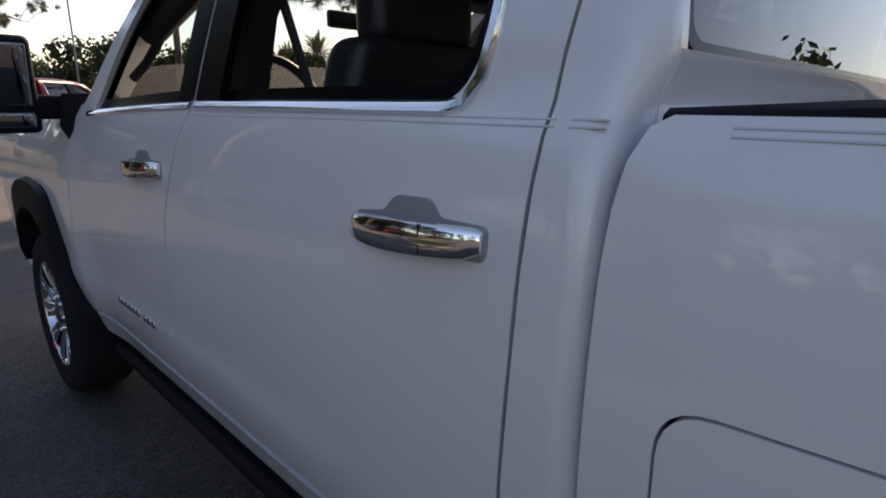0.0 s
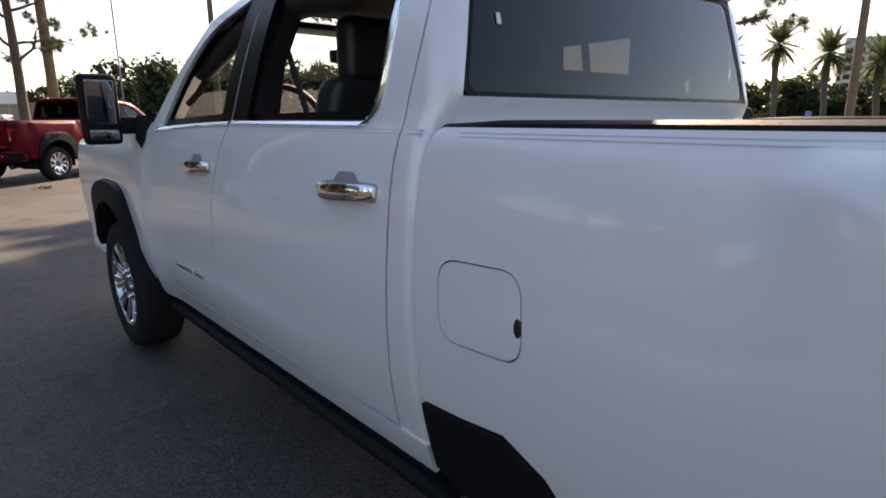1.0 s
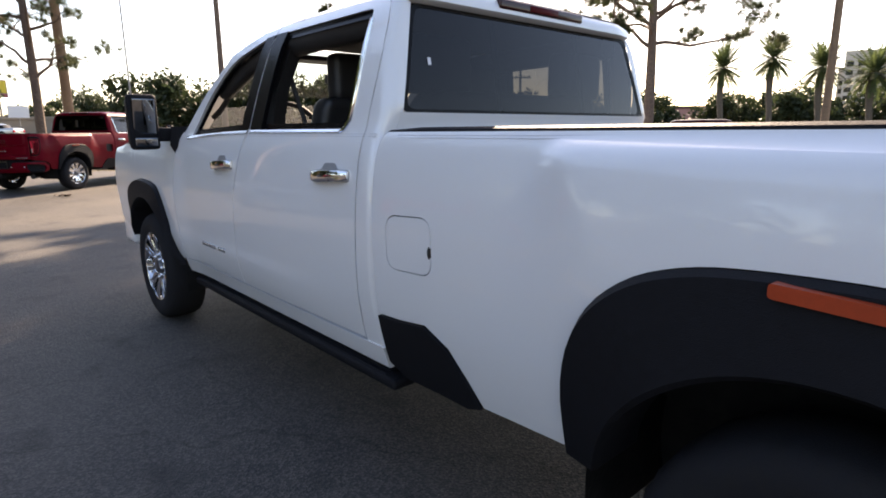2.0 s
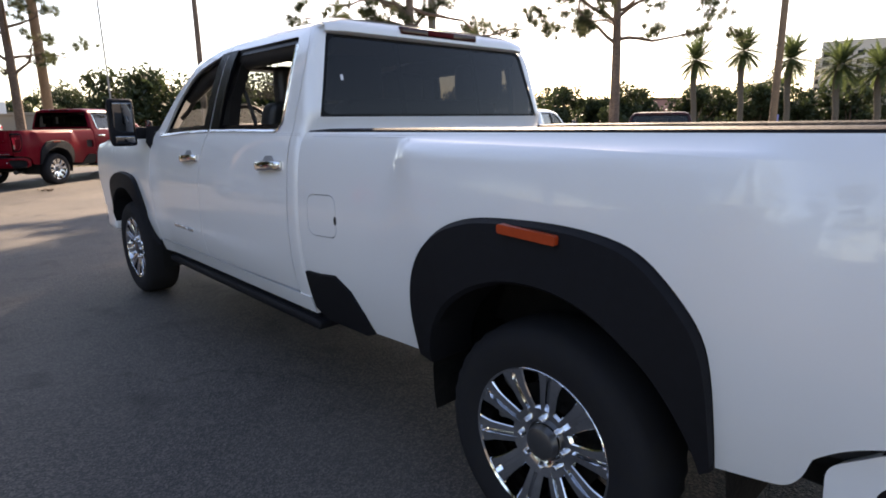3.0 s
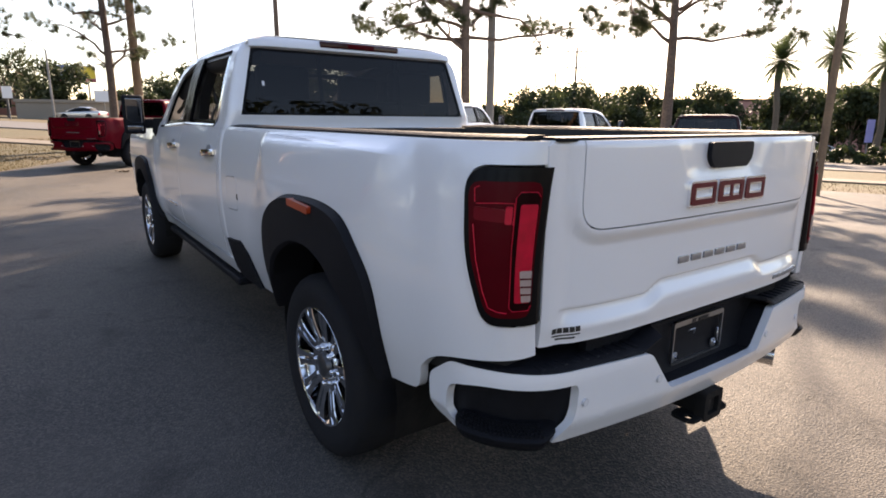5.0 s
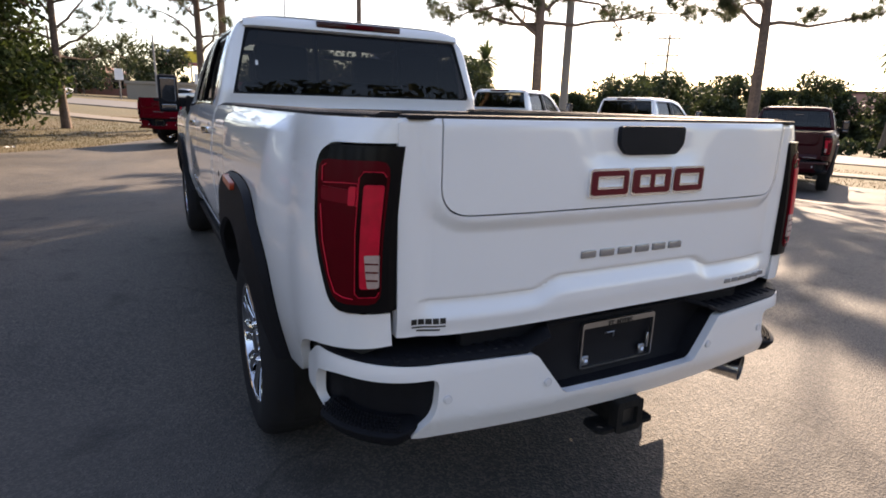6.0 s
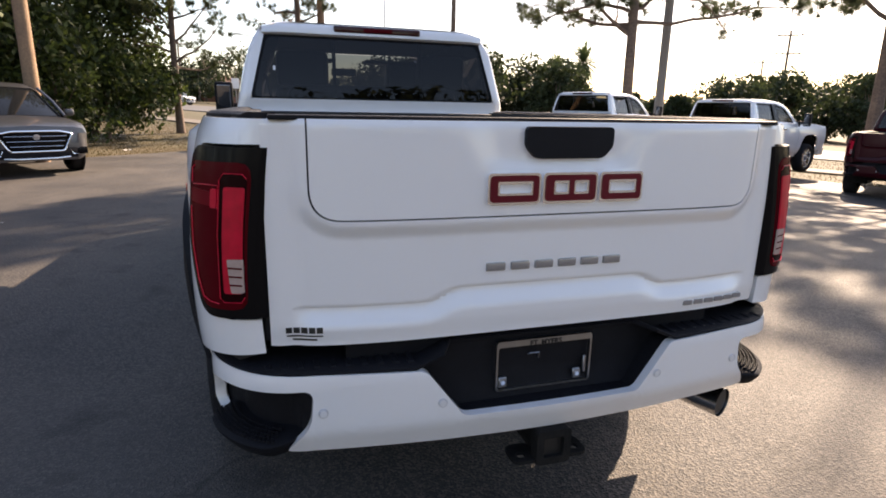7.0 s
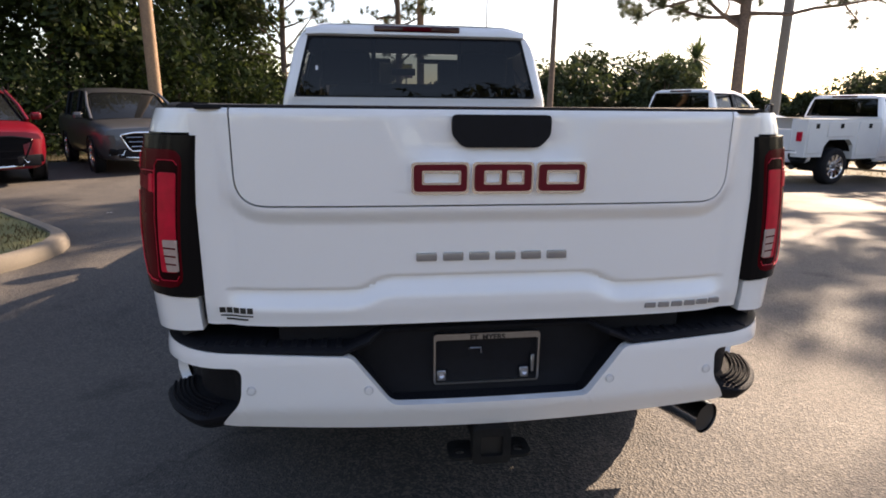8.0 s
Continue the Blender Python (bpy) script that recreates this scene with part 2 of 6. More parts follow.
def asphalt(name, dark, light, rough):
    """Coarse aggregate in worn binder: stones told apart cell by cell, broad stains, cracks and tyre polish, with some
    tree shade painted in as dark patches.
    """
    m = bpy.data.materials.new(name)
    m.use_nodes = True
    nt = m.node_tree
    b = nt.nodes["Principled BSDF"]
    geo = nt.nodes.new("ShaderNodeNewGeometry")

    def tex(kind, scale, **kw):
        n = nt.nodes.new(kind)
        n.inputs["Scale"].default_value = scale
        for k, v in kw.items():
            n.inputs[k].default_value = v
        nt.links.new(geo.outputs["Position"], n.inputs["Vector"])
        return n

    def ramp(src, lo, hi, a, c):
        r = nt.nodes.new("ShaderNodeMapRange")
        for i_, v in enumerate((lo, hi, a, c)):
            r.inputs[i_ + 1].default_value = v
        nt.links.new(src, r.inputs[0])
        return r.outputs[0]

    def blend(fac, a, c, mode="MIX"):
        n = nt.nodes.new("ShaderNodeMix")
        n.data_type = "RGBA"
        n.blend_type = mode
        if isinstance(fac, float):
            n.inputs[0].default_value = fac
        else:
            nt.links.new(fac, n.inputs[0])
        for sock, v in ((n.inputs[6], a), (n.inputs[7], c)):
            if isinstance(v, tuple):
                sock.default_value = (*v, 1)
            else:
                nt.links.new(v, sock)
        return n.outputs[2]

    stones = tex("ShaderNodeTexVoronoi", 115.0)
    sep = nt.nodes.new("ShaderNodeSeparateColor")
    nt.links.new(stones.outputs["Color"], sep.inputs[0])
    col = blend(ramp(sep.outputs[0], 0.35, 1.0, 0.0, 1.0), dark, light)
    broad = tex("ShaderNodeTexNoise", 0.55, Detail=6.0, Roughness=0.6)
    col = blend(ramp(broad.outputs[0], 0.42, 0.70, 0.0, 0.45), col, tuple(c * 1.35 for c in light))
    # Dark stains and broad worn patches, which also paint in missing tree shade.
    spots = tex("ShaderNodeTexNoise", 2.6, Detail=4.0)
    col = blend(ramp(spots.outputs[0], 0.58, 0.74, 0.0, 0.65), col, tuple(c * 0.6 for c in dark))
    worn = tex("ShaderNodeTexNoise", 0.19, Detail=5.0, Roughness=0.65)
    col = blend(ramp(worn.outputs[0], 0.46, 0.62, 0.0, 0.45), col, dark)
    specks = tex("ShaderNodeTexVoronoi", 48.0)
    col = blend(ramp(specks.outputs["Distance"], 0.13, 0.05, 0.0, 0.6), col, tuple(min(1, c * 2.4) for c in light))
    wob = tex("ShaderNodeTexNoise", 1.4, Detail=5.0)
    add = nt.nodes.new("ShaderNodeVectorMath")
    add.operation = "MULTIPLY_ADD"
    nt.links.new(wob.outputs["Color"], add.inputs[0])
    add.inputs[1].default_value = (0.8, 0.8, 0.8)
    nt.links.new(geo.outputs["Position"], add.inputs[2])
    crack = nt.nodes.new("ShaderNodeTexVoronoi")
    crack.feature = "DISTANCE_TO_EDGE"
    crack.inputs["Scale"].default_value = 0.33
    nt.links.new(add.outputs[0], crack.inputs["Vector"])
    col = blend(ramp(crack.outputs["Distance"], 0.004, 0.0005, 0.0, 0.4), col, tuple(c * 0.35 for c in dark))
    b.inputs["Specular IOR Level"].default_value = 0.22
    nt.links.new(col, b.inputs["Base Color"])
    nt.links.new(ramp(broad.outputs[0], 0.3, 0.7, rough - 0.08, rough + 0.1), b.inputs["Roughness"])
    h = nt.nodes.new("ShaderNodeMath")
    h.operation = "ADD"
    nt.links.new(stones.outputs["Distance"], h.inputs[0])
    nt.links.new(ramp(specks.outputs["Distance"], 0.0, 1.0, 0.0, 0.3), h.inputs[1])
    bp = nt.nodes.new("ShaderNodeBump")
    bp.inputs["Strength"].default_value = 1.0
    bp.inputs["Distance"].default_value = 0.004
    nt.links.new(h.outputs[0], bp.inputs["Height"])
    nt.links.new(bp.outputs[0], b.inputs["Normal"])
    return m


ASPHALT = asphalt("asphalt", (0.039, 0.038, 0.0385), (0.120, 0.106, 0.092), 0.68)
GRASSDRY = material("dry_grass", (0.088, 0.055, 0.022), 0.9, grain=0.8, grain_scale=30, stain=0.8, stain_scale=0.25, bump=0.8, bump_scale=60, color2=(0.055, 0.055, 0.02))


def terrain(x, y):
    """The lot is level round the truck, falls gently to the right and the land rises far to the left."""
    d = math.hypot(x + 1, y + 1)
    p = 0.0135 * (y + 1) - 0.0346 * (x + 1)
    k = sstep(4, 18, d) if p < 0 else sstep(18, 45, d)
    return k * p if y > -30 else 0.0


LOT = [(-60, -60), (45, -60), (45, -28), (31, -12), (16.6, 6.6), (11.0, 14.5), (2.4, 24.6), (0.2, 24.4), (-1.3, 20.6), (-3.0, 17.4), (-5.5, 15.1), (-10.0, 12.6), (-40.0, 4.0), (-60, 0)]


def radial_sheet(r_list, steps, dz, cx=-1.0, cy=-1.0):
    rows = []
    for r in r_list:
        row = []
        for k in range(steps + 1):
            a = 2 * math.pi * k / steps
            x, y = cx + r * math.sin(a), cy + r * math.cos(a)
            row.append((x, y, (terrain(x, y) if r < 700 else 0.0) + dz))
        rows.append(row)
    return loft(rows, flip=True)


g = finish(radial_sheet([0.5, 3, 5, 7, 9, 11, 14, 17, 20, 24, 28, 33, 40, 50, 65, 85, 120, 200, 400, 900, 2500], 96, -0.035), "ground", GRASSDRY)
tagged(g, "dry patchy grass ground", "ground", kind="structure")
lot = finish(sheet(LOT, [], 2.5, lambda x, y: (x, y, terrain(x, y)), (0, 0, -0.08)), "parking_lot", ASPHALT)
tagged(lot, "weathered dark grey asphalt parking lot", "parking lot", kind="structure")

# ---- the white pickup ----
HUB_R, HUB_F, HUB_Z = 1.137, 5.507, 0.425
LOW = [(0.40, 0.890), (0.50, 0.928), (0.62, 0.960), (0.75, 0.984), (0.93, 0.998), (1.08, 0.997), (1.22, 0.985), (1.31, 0.970), (1.36, 0.956), (1.40, 0.938), (1.50, 0.916), (1.65, 0.880), (1.80, 0.834), (1.87, 0.80), (1.92, 0.755), (1.96, 0.69)]


def half(y, z):
    """Half width of the body: section by height, with the haunch over the rear wheel and a crease along the doors."""
    w = spline_table(z, LOW)
    soft = 0.06 + 0.55 * max(0.0, 1.34 - z)
    w += 0.046 * sstep(1.374, 1.336, z) * sstep(0.53 - soft, 0.53 + soft, y) * sstep(1.84 + soft, 1.84 - soft, y)
    w += 0.022 * sstep(1.30, 1.22, z) * sstep(4.70, 5.0, y)
    w += 0.010 * sstep(0.78, 0.70, z) * sstep(2.7, 3.6, y) * sstep(0.50, 0.60, z)
    return w


def side(y, z):
    return (-half(y, z), y, z)


def bed_corner(u, z):
    """The bed side, which turns round the rear corner where u is under 0.4."""
    if u >= 0.40:
        return side(u, z)
    a = radians(90) * (0.40 - u) / 0.45
    w = half(0.40, z)
    c, sn = max(0.0, math.cos(a)) ** 0.82, math.sin(a) ** 0.82
    return (-(w - 0.19 * (1 - c)), 0.40 - 0.335 * sn, z)


def proud(fn, d):
    """The surface fn, d outwards to the left."""
    def g(u, v):
        x, y, z = fn(u, v)
        return (x - d, y, z)
    return g


def proud_round(fn, d):
    """The surface fn moved d along its outward normal."""
    def g(u, v):
        p = Vector(fn(u, v))
        a, b = Vector(fn(u + 0.004, v)) - p, Vector(fn(u, v + 0.004)) - p
        n = b.cross(a).normalized()
        return p + n * d
    return g


truck = empty("pickup_truck")
tagged(truck, "white crew cab pickup truck with chrome wheels, parked on asphalt", "pickup truck")


def both(name, make, mat, parent=truck, label="", sides=(-1, 1), angle=40.0):
    """The part on the left side, and mirrored on the right. Returns the two objects."""
    out = []
    for s in sides:
        bm = make()
        if s > 0:
            bmesh.ops.transform(bm, matrix=Matrix.Diagonal((-1, 1, 1, 1)), verts=bm.verts[:])
            bmesh.ops.reverse_faces(bm, faces=bm.faces[:])
        p = parent[0 if s < 0 else 1] if isinstance(parent, list) else parent
        out.append(part(name, bm, mat, p, label, angle))
    return out


IN = (0.03, 0, 0)
ARCH_R = [(1.752, 0.525), (1.752, 0.80), (1.69, 0.958), (1.57, 1.066), (1.43, 1.115), (1.28, 1.13), (1.05, 1.135), (0.88, 1.115), (0.79, 1.075), (0.70, 0.99), (0.64, 0.90), (0.618, 0.78), (0.612, 0.65), (0.612, 0.540)]
ARCH_F = [(6.03, 0.60), (6.03, 0.90), (5.95, 0.995), (5.72, 1.06), (5.36, 1.05), (5.22, 1.0), (5.12, 0.84), (5.05, 0.62), (4.97, 0.49)]


def smooth(pts, n=2):
    """Cuts the corners of an open outline."""
    for _ in range(n):
        out = [pts[0]]
        for (a, b), (c, d) in zip(pts, pts[1:]):
            out += [(a * 0.75 + c * 0.25, b * 0.75 + d * 0.25), (a * 0.25 + c * 0.75, b * 0.25 + d * 0.75)]
        pts = out + [pts[-1]]
    return pts


ARCH_R, ARCH_F = smooth(ARCH_R), smooth(ARCH_F)
LAMP_CUT = rounded([(-0.05, 0.877), (0.160, 0.881), (0.232, 1.08), (0.262, 1.326), (-0.05, 1.327)], [0, 0.055, 0.08, 0.078, 0], 8)
CLAD = [(2.633, 0.706), (2.50, 0.712), (2.36, 0.728), (2.25, 0.67), (2.17, 0.57), (2.12, 0.49)]
FUEL = rounded([(2.555, 1.100), (2.305, 1.112), (2.298, 0.912), (2.552, 0.902)], 0.06, 6)
FUEL_IN = rounded([(2.551, 1.096), (2.309, 1.108), (2.302, 0.916), (2.548, 0.906)], 0.057, 6)


def bed_side():
    o = [(-0.05, 1.327), (-0.05, 1.388), (2.590, 1.388), (2.612, 1.376), (2.628, 1.34), (2.635, 1.29), (2.638, 1.22), (2.638, 0.72)] + CLAD
    o += ARCH_R + smooth([(0.50, 0.555), (0.45, 0.565), (0.418, 0.61), (0.402, 0.675), (0.360, 0.728), (0.29, 0.758), (0.15, 0.775), (-0.05, 0.782)]) + LAMP_CUT[:-1]
    return sheet(o, [FUEL], (0.03, 0.03), bed_corner, lambda c: (0.0, 0.05, 0.0) if c.y < 0.085 else IN, flip=True)


bed_sides = both("bed_side", bed_side, PAINT)


# dark inner skin behind the seams of the bed side, open over the wheel


def bed_inner_skin():
    o = [(0.02, 0.78), (0.02, 1.37), (2.58, 1.37), (2.60, 0.62), (2.15, 0.55), (1.76, 0.55), (1.74, 0.85), (1.56, 1.10), (1.28, 1.145), (0.88, 1.13), (0.64, 0.95), (0.57, 0.62), (0.40, 0.66)]
    return sheet(o, [], (0.12, 0.12), proud(bed_corner, -0.045), None, flip=True)


both("inner_skin", bed_inner_skin, SEAM)


def fuel_door():
    return sheet(FUEL_IN, [], (0.06, 0.04), bed_corner, (0.02, 0, 0), flip=True)


fd = part("fuel_door", fuel_door(), PAINT, truck, "white fuel filler door with a finger notch")
# The notch is a black bump; its colour stands in for the hollow's shade.
bm = bmesh.new()
bmesh.ops.create_uvsphere(bm, u_segments=16, v_segments=10, radius=1.0)
moved(bm, Matrix.Translation((-half(2.32, 0.99) + 0.002, 2.312, 0.995)) @ Matrix.Diagonal((0.006, 0.011, 0.022, 1)))
part("finger_notch", bm, INK, fd, "black bump standing for the shaded finger notch")
# cladding ahead of the rear wheel


def cladding():
    o = [(2.632, 0.701), (2.50, 0.707), (2.36, 0.723), (2.255, 0.667), (2.175, 0.567), (2.125, 0.485), (2.20, 0.455), (2.54, 0.45), (2.63, 0.50)]
    return sheet(o, [], 0.05, proud(side, 0.012), (0.06, 0, 0), flip=True)


both("cladding", cladding, BLACK, label="black plastic lower corner of the bed")


def flare(arch, hub, inner_r, lo):
    """Wheel-arch moulding: outer edge on the arch, inner edge round the wheel."""
    def make():
        n = len(arch)
        outer = [(hub + (y - hub) * 0.998, z - 0.002) for y, z in arch]
        a0 = math.atan2(outer[0][1] - HUB_Z, outer[0][0] - hub)
        rows = [[], [], [], [], []]
        dense = []
        for (y0, z0), (y1, z1) in zip(outer, outer[1:]):
            m = max(1, int(math.hypot(y1 - y0, z1 - z0) / 0.05))
            dense += [(y0 + (y1 - y0) * k / m, z0 + (z1 - z0) * k / m) for k in range(m)]
        dense.append(outer[-1])
        for y, z in dense:
            d = Vector((y - hub, z - HUB_Z))
            r = d.length
            yi, zi = hub + d.x * inner_r / r, HUB_Z + d.y * inner_r / r
            if zi < lo:
                zi = max(zi, min(z, lo))
            for k, (t, out) in enumerate(((0, 0.004), (0.06, 0.030), (0.5, 0.040), (0.94, 0.050), (1.0, 0.035))):
                yy, zz = y + (yi - y) * t, z + (zi - z) * t
                w = half(y, z) + out
                rows[k].append((-w, yy, zz))
        rows.append([(x + 0.20, y, z) for x, y, z in rows[-1]])
        return loft(rows, flip=False)
    return make


both("wheel_flare", flare(ARCH_R, HUB_R, 0.515, 0.53), BLACK, label="black plastic wheel-arch moulding")
both("wheel_flare", flare(ARCH_F, HUB_F, 0.495, 0.50), BLACK)


def well(hub):
    """Inner liner of the wheel arch, carried down past the hub, with its closed back."""
    def make():
        arc = [radians(-14) + radians(208) * k / 26 for k in range(27)]
        edge = [(hub + 0.56 * math.cos(a), HUB_Z + 0.02 + 0.60 * math.sin(a)) for a in arc]
        b = loft([[(x, y, z) for y, z in edge] for x in (-0.97, -0.55)])
        b.faces.new([b.verts.new((-0.55, y, z)) for y, z in edge])
        return b
    return make


both("wheel_well", well(HUB_R), UNDER)
both("wheel_well", well(HUB_F), UNDER)


def marker():
    def fn(u, v):
        return (-(half(u, 1.10) + 0.0475), u, v - 0.05 * (1.15 - u))
    return sheet(rounded([(1.262, 1.114), (1.045, 1.114), (1.045, 1.085), (1.262, 1.085)], 0.009), [], 0.06, fn, (0.03, 0, 0), flip=True)


both("side_marker", marker, AMBER, label="amber side marker lamp")

# doors
SEAM_B = [(3.70, 1.83), (3.80, 1.385), (3.845, 1.32), (3.935, 1.08), (3.98, 0.74), (3.985, 0.555)]
REAR_EDGE = [(2.785, 0.56), (2.766, 0.84), (2.752, 1.06), (2.749, 1.24), (2.745, 1.36), (2.740, 1.456), (2.722, 1.587), (2.714, 1.70), (2.722, 1.80), (2.742, 1.86), (2.79, 1.905)]
WIN_R = rounded([(2.900, 1.402), (2.860, 1.48), (2.838, 1.862), (3.658, 1.864), (3.775, 1.402)], [0.05, 0.05, 0.04, 0.01, 0.01], 5)
WIN_F = rounded([(3.82, 1.402), (3.708, 1.864), (3.80, 1.856), (4.18, 1.772), (4.42, 1.60), (4.65, 1.372)], [0.01, 0.01, 0.05, 0.2, 0.2, 0.02], 5)


def rear_door():
    o = REAR_EDGE + [(3.69, 1.905)] + SEAM_B
    return sheet(o, [WIN_R], (0.08, 0.04), side, IN, flip=True)


def front_door():
    rear = [(y + 0.008, z) for y, z in SEAM_B][::-1]
    o = rear + [(3.70, 1.905), (3.88, 1.890), (4.20, 1.810), (4.50, 1.618), (4.80, 1.39), (4.86, 1.30), (4.90, 1.0), (4.905, 0.555)]
    return sheet(o, [WIN_F], (0.08, 0.04), side, IN, flip=True)


rear_doors = both("rear_door", rear_door, PAINT)
front_doors = both("front_door", front_door, PAINT)


def sill():
    return sheet([(2.66, 0.548), (2.66, 0.455), (4.97, 0.455), (4.93, 0.548)], [], (0.1, 0.03), proud(side, 0.006), (0.05, 0, 0), flip=True)


both("sill", sill, PAINT)


def door_backing():
    return sheet([(2.68, 0.50), (2.68, 1.37), (4.85, 1.37), (4.90, 0.50)], [], (0.2, 0.1), proud(side, -0.055), None, flip=True)


both("door_lining", door_backing, CABIN)


def strip(points, width, mat_out, fn, thick=0.006):
    """A raised band along points on the side surface."""
    rows = []
    for i, (y, z) in enumerate(points):
        a, b = points[max(i - 1, 0)], points[min(i + 1, len(points) - 1)]
        d = Vector((b[0] - a[0], b[1] - a[1])).normalized()
        n = Vector((-d.y, d.x)) * width / 2
        row = []
        for k, o in ((1, -0.004), (1, mat_out), (0.5, mat_out + thick), (-0.5, mat_out + thick), (-1, mat_out), (-1, -0.004)):
            x, yy, zz = fn(y + n.x * k, z + n.y * k)
            row.append((x - o, yy, zz))
        rows.append(row)
    bm = loft(rows)
    bmesh.ops.recalc_face_normals(bm, faces=bm.faces[:])
    return bm


def belt_trim_rear():
    pts = [(3.78, 1.393), (3.4, 1.394), (3.05, 1.393), (2.925, 1.393), (2.888, 1.401), (2.862, 1.435), (2.851, 1.50), (2.842, 1.66), (2.832, 1.82)]
    return strip(pts, 0.022, 0.002, side, 0.008)


def belt_trim_front():
    return strip([(3.815, 1.392), (4.1, 1.385), (4.4, 1.374), (4.69, 1.360)], 0.022, 0.002, side, 0.008)


both("belt_trim", belt_trim_rear, CHROME, rear_doors, "chrome window trim")
both("belt_trim", belt_trim_front, CHROME, front_doors, "chrome window trim")


def window_frame(win):
    """Black rubber band round the opening."""
    def make():
        cy, cz = sum(p[0] for p in win) / len(win), sum(p[1] for p in win) / len(win)
        n = len(win)
        inner = []
        for y, z in win:
            inner.append((y + (cy - y) * 0.085, z + (cz - z) * 0.13))
        return sheet(win, [inner], 0.1, proud(side, -0.016), (0.02, 0, 0), flip=True)
    return make


both("window_frame", window_frame(WIN_R), GLOSSBLACK, rear_doors, "black window frame")
both("window_frame", window_frame(WIN_F), GLOSSBLACK, front_doors, "black window frame")


def b_pillar_rear():
    return sheet([(3.794, 1.404), (3.688, 1.866), (3.575, 1.866), (3.66, 1.404)], [], 0.1, proud(side, 0.003), (0.02, 0, 0))


def b_pillar_front():
    return sheet([(3.808, 1.404), (3.905, 1.404), (3.795, 1.860), (3.702, 1.866)], [], 0.1, proud(side, 0.003), (0.02, 0, 0), flip=True)


both("pillar_cover", b_pillar_rear, GLOSSBLACK, rear_doors, "gloss black pillar cover")
both("pillar_cover", b_pillar_front, GLOSSBLACK, front_doors, "gloss black pillar cover")


def pane(win):
    def make():
        return sheet(win, [], 0.15, proud(side, -0.028), None, flip=True)
    return make


both("window_glass", pane(WIN_R), SMOKED, [None, rear_doors[1]], "clear side window", sides=(1,))[0].visible_shadow = False
both("window_glass", pane(WIN_F), GLASS, [None, front_doors[1]], "clear side window", sides=(1,))[0].visible_shadow = False


def handle_at(y0):
    """Pull handle: a bowed chrome bar from y0 forwards, over a flat patch shaded like a cup."""
    def bar():
        rows = []
        for k in range(15):
            t = k / 14
            y = y0 + 0.275 * t
            z = 1.223 - 0.014 * t
            bow = 0.018 + 0.026 * math.sin(math.pi * min(1, max(0, t))) ** 0.7
            hgt = 0.021 + 0.004 * math.sin(math.pi * t)
            w = half(y, z)
            if k in (0, 14):
                hgt *= 0.75
                bow -= 0.006
            row = []
            for j in range(12):
                a = 2 * math.pi * j / 12
                c, s = math.cos(a), math.sin(a)
                c = math.copysign(abs(c) ** 0.6, c)
                s = math.copysign(abs(s) ** 0.6, s)
                row.append((-(w + bow - 0.012 + 0.013 * c), y, z + hgt * s))
            rows.append(row)
        return loft(rows, closed=True, caps=True)
    return bar


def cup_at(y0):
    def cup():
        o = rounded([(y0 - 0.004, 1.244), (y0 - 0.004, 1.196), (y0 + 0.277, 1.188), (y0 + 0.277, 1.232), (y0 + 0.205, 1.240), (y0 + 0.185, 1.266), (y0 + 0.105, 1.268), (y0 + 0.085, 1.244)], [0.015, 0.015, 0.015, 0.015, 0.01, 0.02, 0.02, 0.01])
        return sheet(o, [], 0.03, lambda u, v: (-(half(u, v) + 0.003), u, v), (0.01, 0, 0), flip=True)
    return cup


# Shade of the handle recess, put into the colour of a flat patch.
CUPSHADE = material("cup_shadow_paint", (0.30, 0.30, 0.31), 0.4, coat=0.8, grain=0.05, grain_scale=4)
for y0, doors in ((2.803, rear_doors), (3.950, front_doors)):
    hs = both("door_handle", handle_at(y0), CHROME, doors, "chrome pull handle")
    both("handle_cup", cup_at(y0), CUPSHADE, doors, "flat patch with the handle recess's shade painted grey")

    def split_line(y0=y0):
        w = half(y0 + 0.085, 1.22)
        return box(-(w + 0.0415), -(w + 0.02), y0 + 0.0845, y0 + 0.0865, 1.199, 1.241)
    both("handle_joint", split_line, SEAM, doors)


def pinstripe(pts, off):
    return lambda: strip([(y, z + off) for y, z in pts], 0.0028, 0.0006, bed_corner, 0.0006)


GREYLINE = material("pinstripe_grey", (0.60, 0.60, 0.62), 0.4, coat=0.6)
for off in (0.0, -0.0085):
    both("pinstripe", pinstripe([(0.9, 1.377), (1.4, 1.377), (2.0, 1.377), (2.53, 1.377)], off), GREYLINE)
    both("pinstripe", pinstripe([(2.66, 1.381), (2.71, 1.381)], off), GREYLINE)
    both("pinstripe", pinstripe([(2.73, 1.381), (3.2, 1.381), (3.79, 1.379)], off), GREYLINE, rear_doors)

# lettering of the lower front door as plain grey bars


def door_badge_at(k):
    def make():
        y = 4.50 - k * 0.038 - (0.03 if k > 5 else 0)
        w = half(y, 0.72)
        return box(-(w + 0.004), -(w - 0.006), y - 0.014, y + 0.014, 0.706, 0.73, 0.002, 1)
    return make


for k in range(9):
    both("badge_bar", door_badge_at(k), DIMCHROME, front_doors, "plain chrome badge bar")

# cab back, roof, glass
BACK = [(0.50, 2.652), (1.30, 2.652), (1.40, 2.645), (1.455, 2.622), (1.60, 2.645), (1.868, 2.698), (1.93, 2.70), (1.96, 2.73)]


def back_y(z):
    return lerp_table(z, BACK)


def win_half(z):
    return 0.852 - (min(1.868, max(1.455, z)) - 1.455) / 0.413 * 0.106


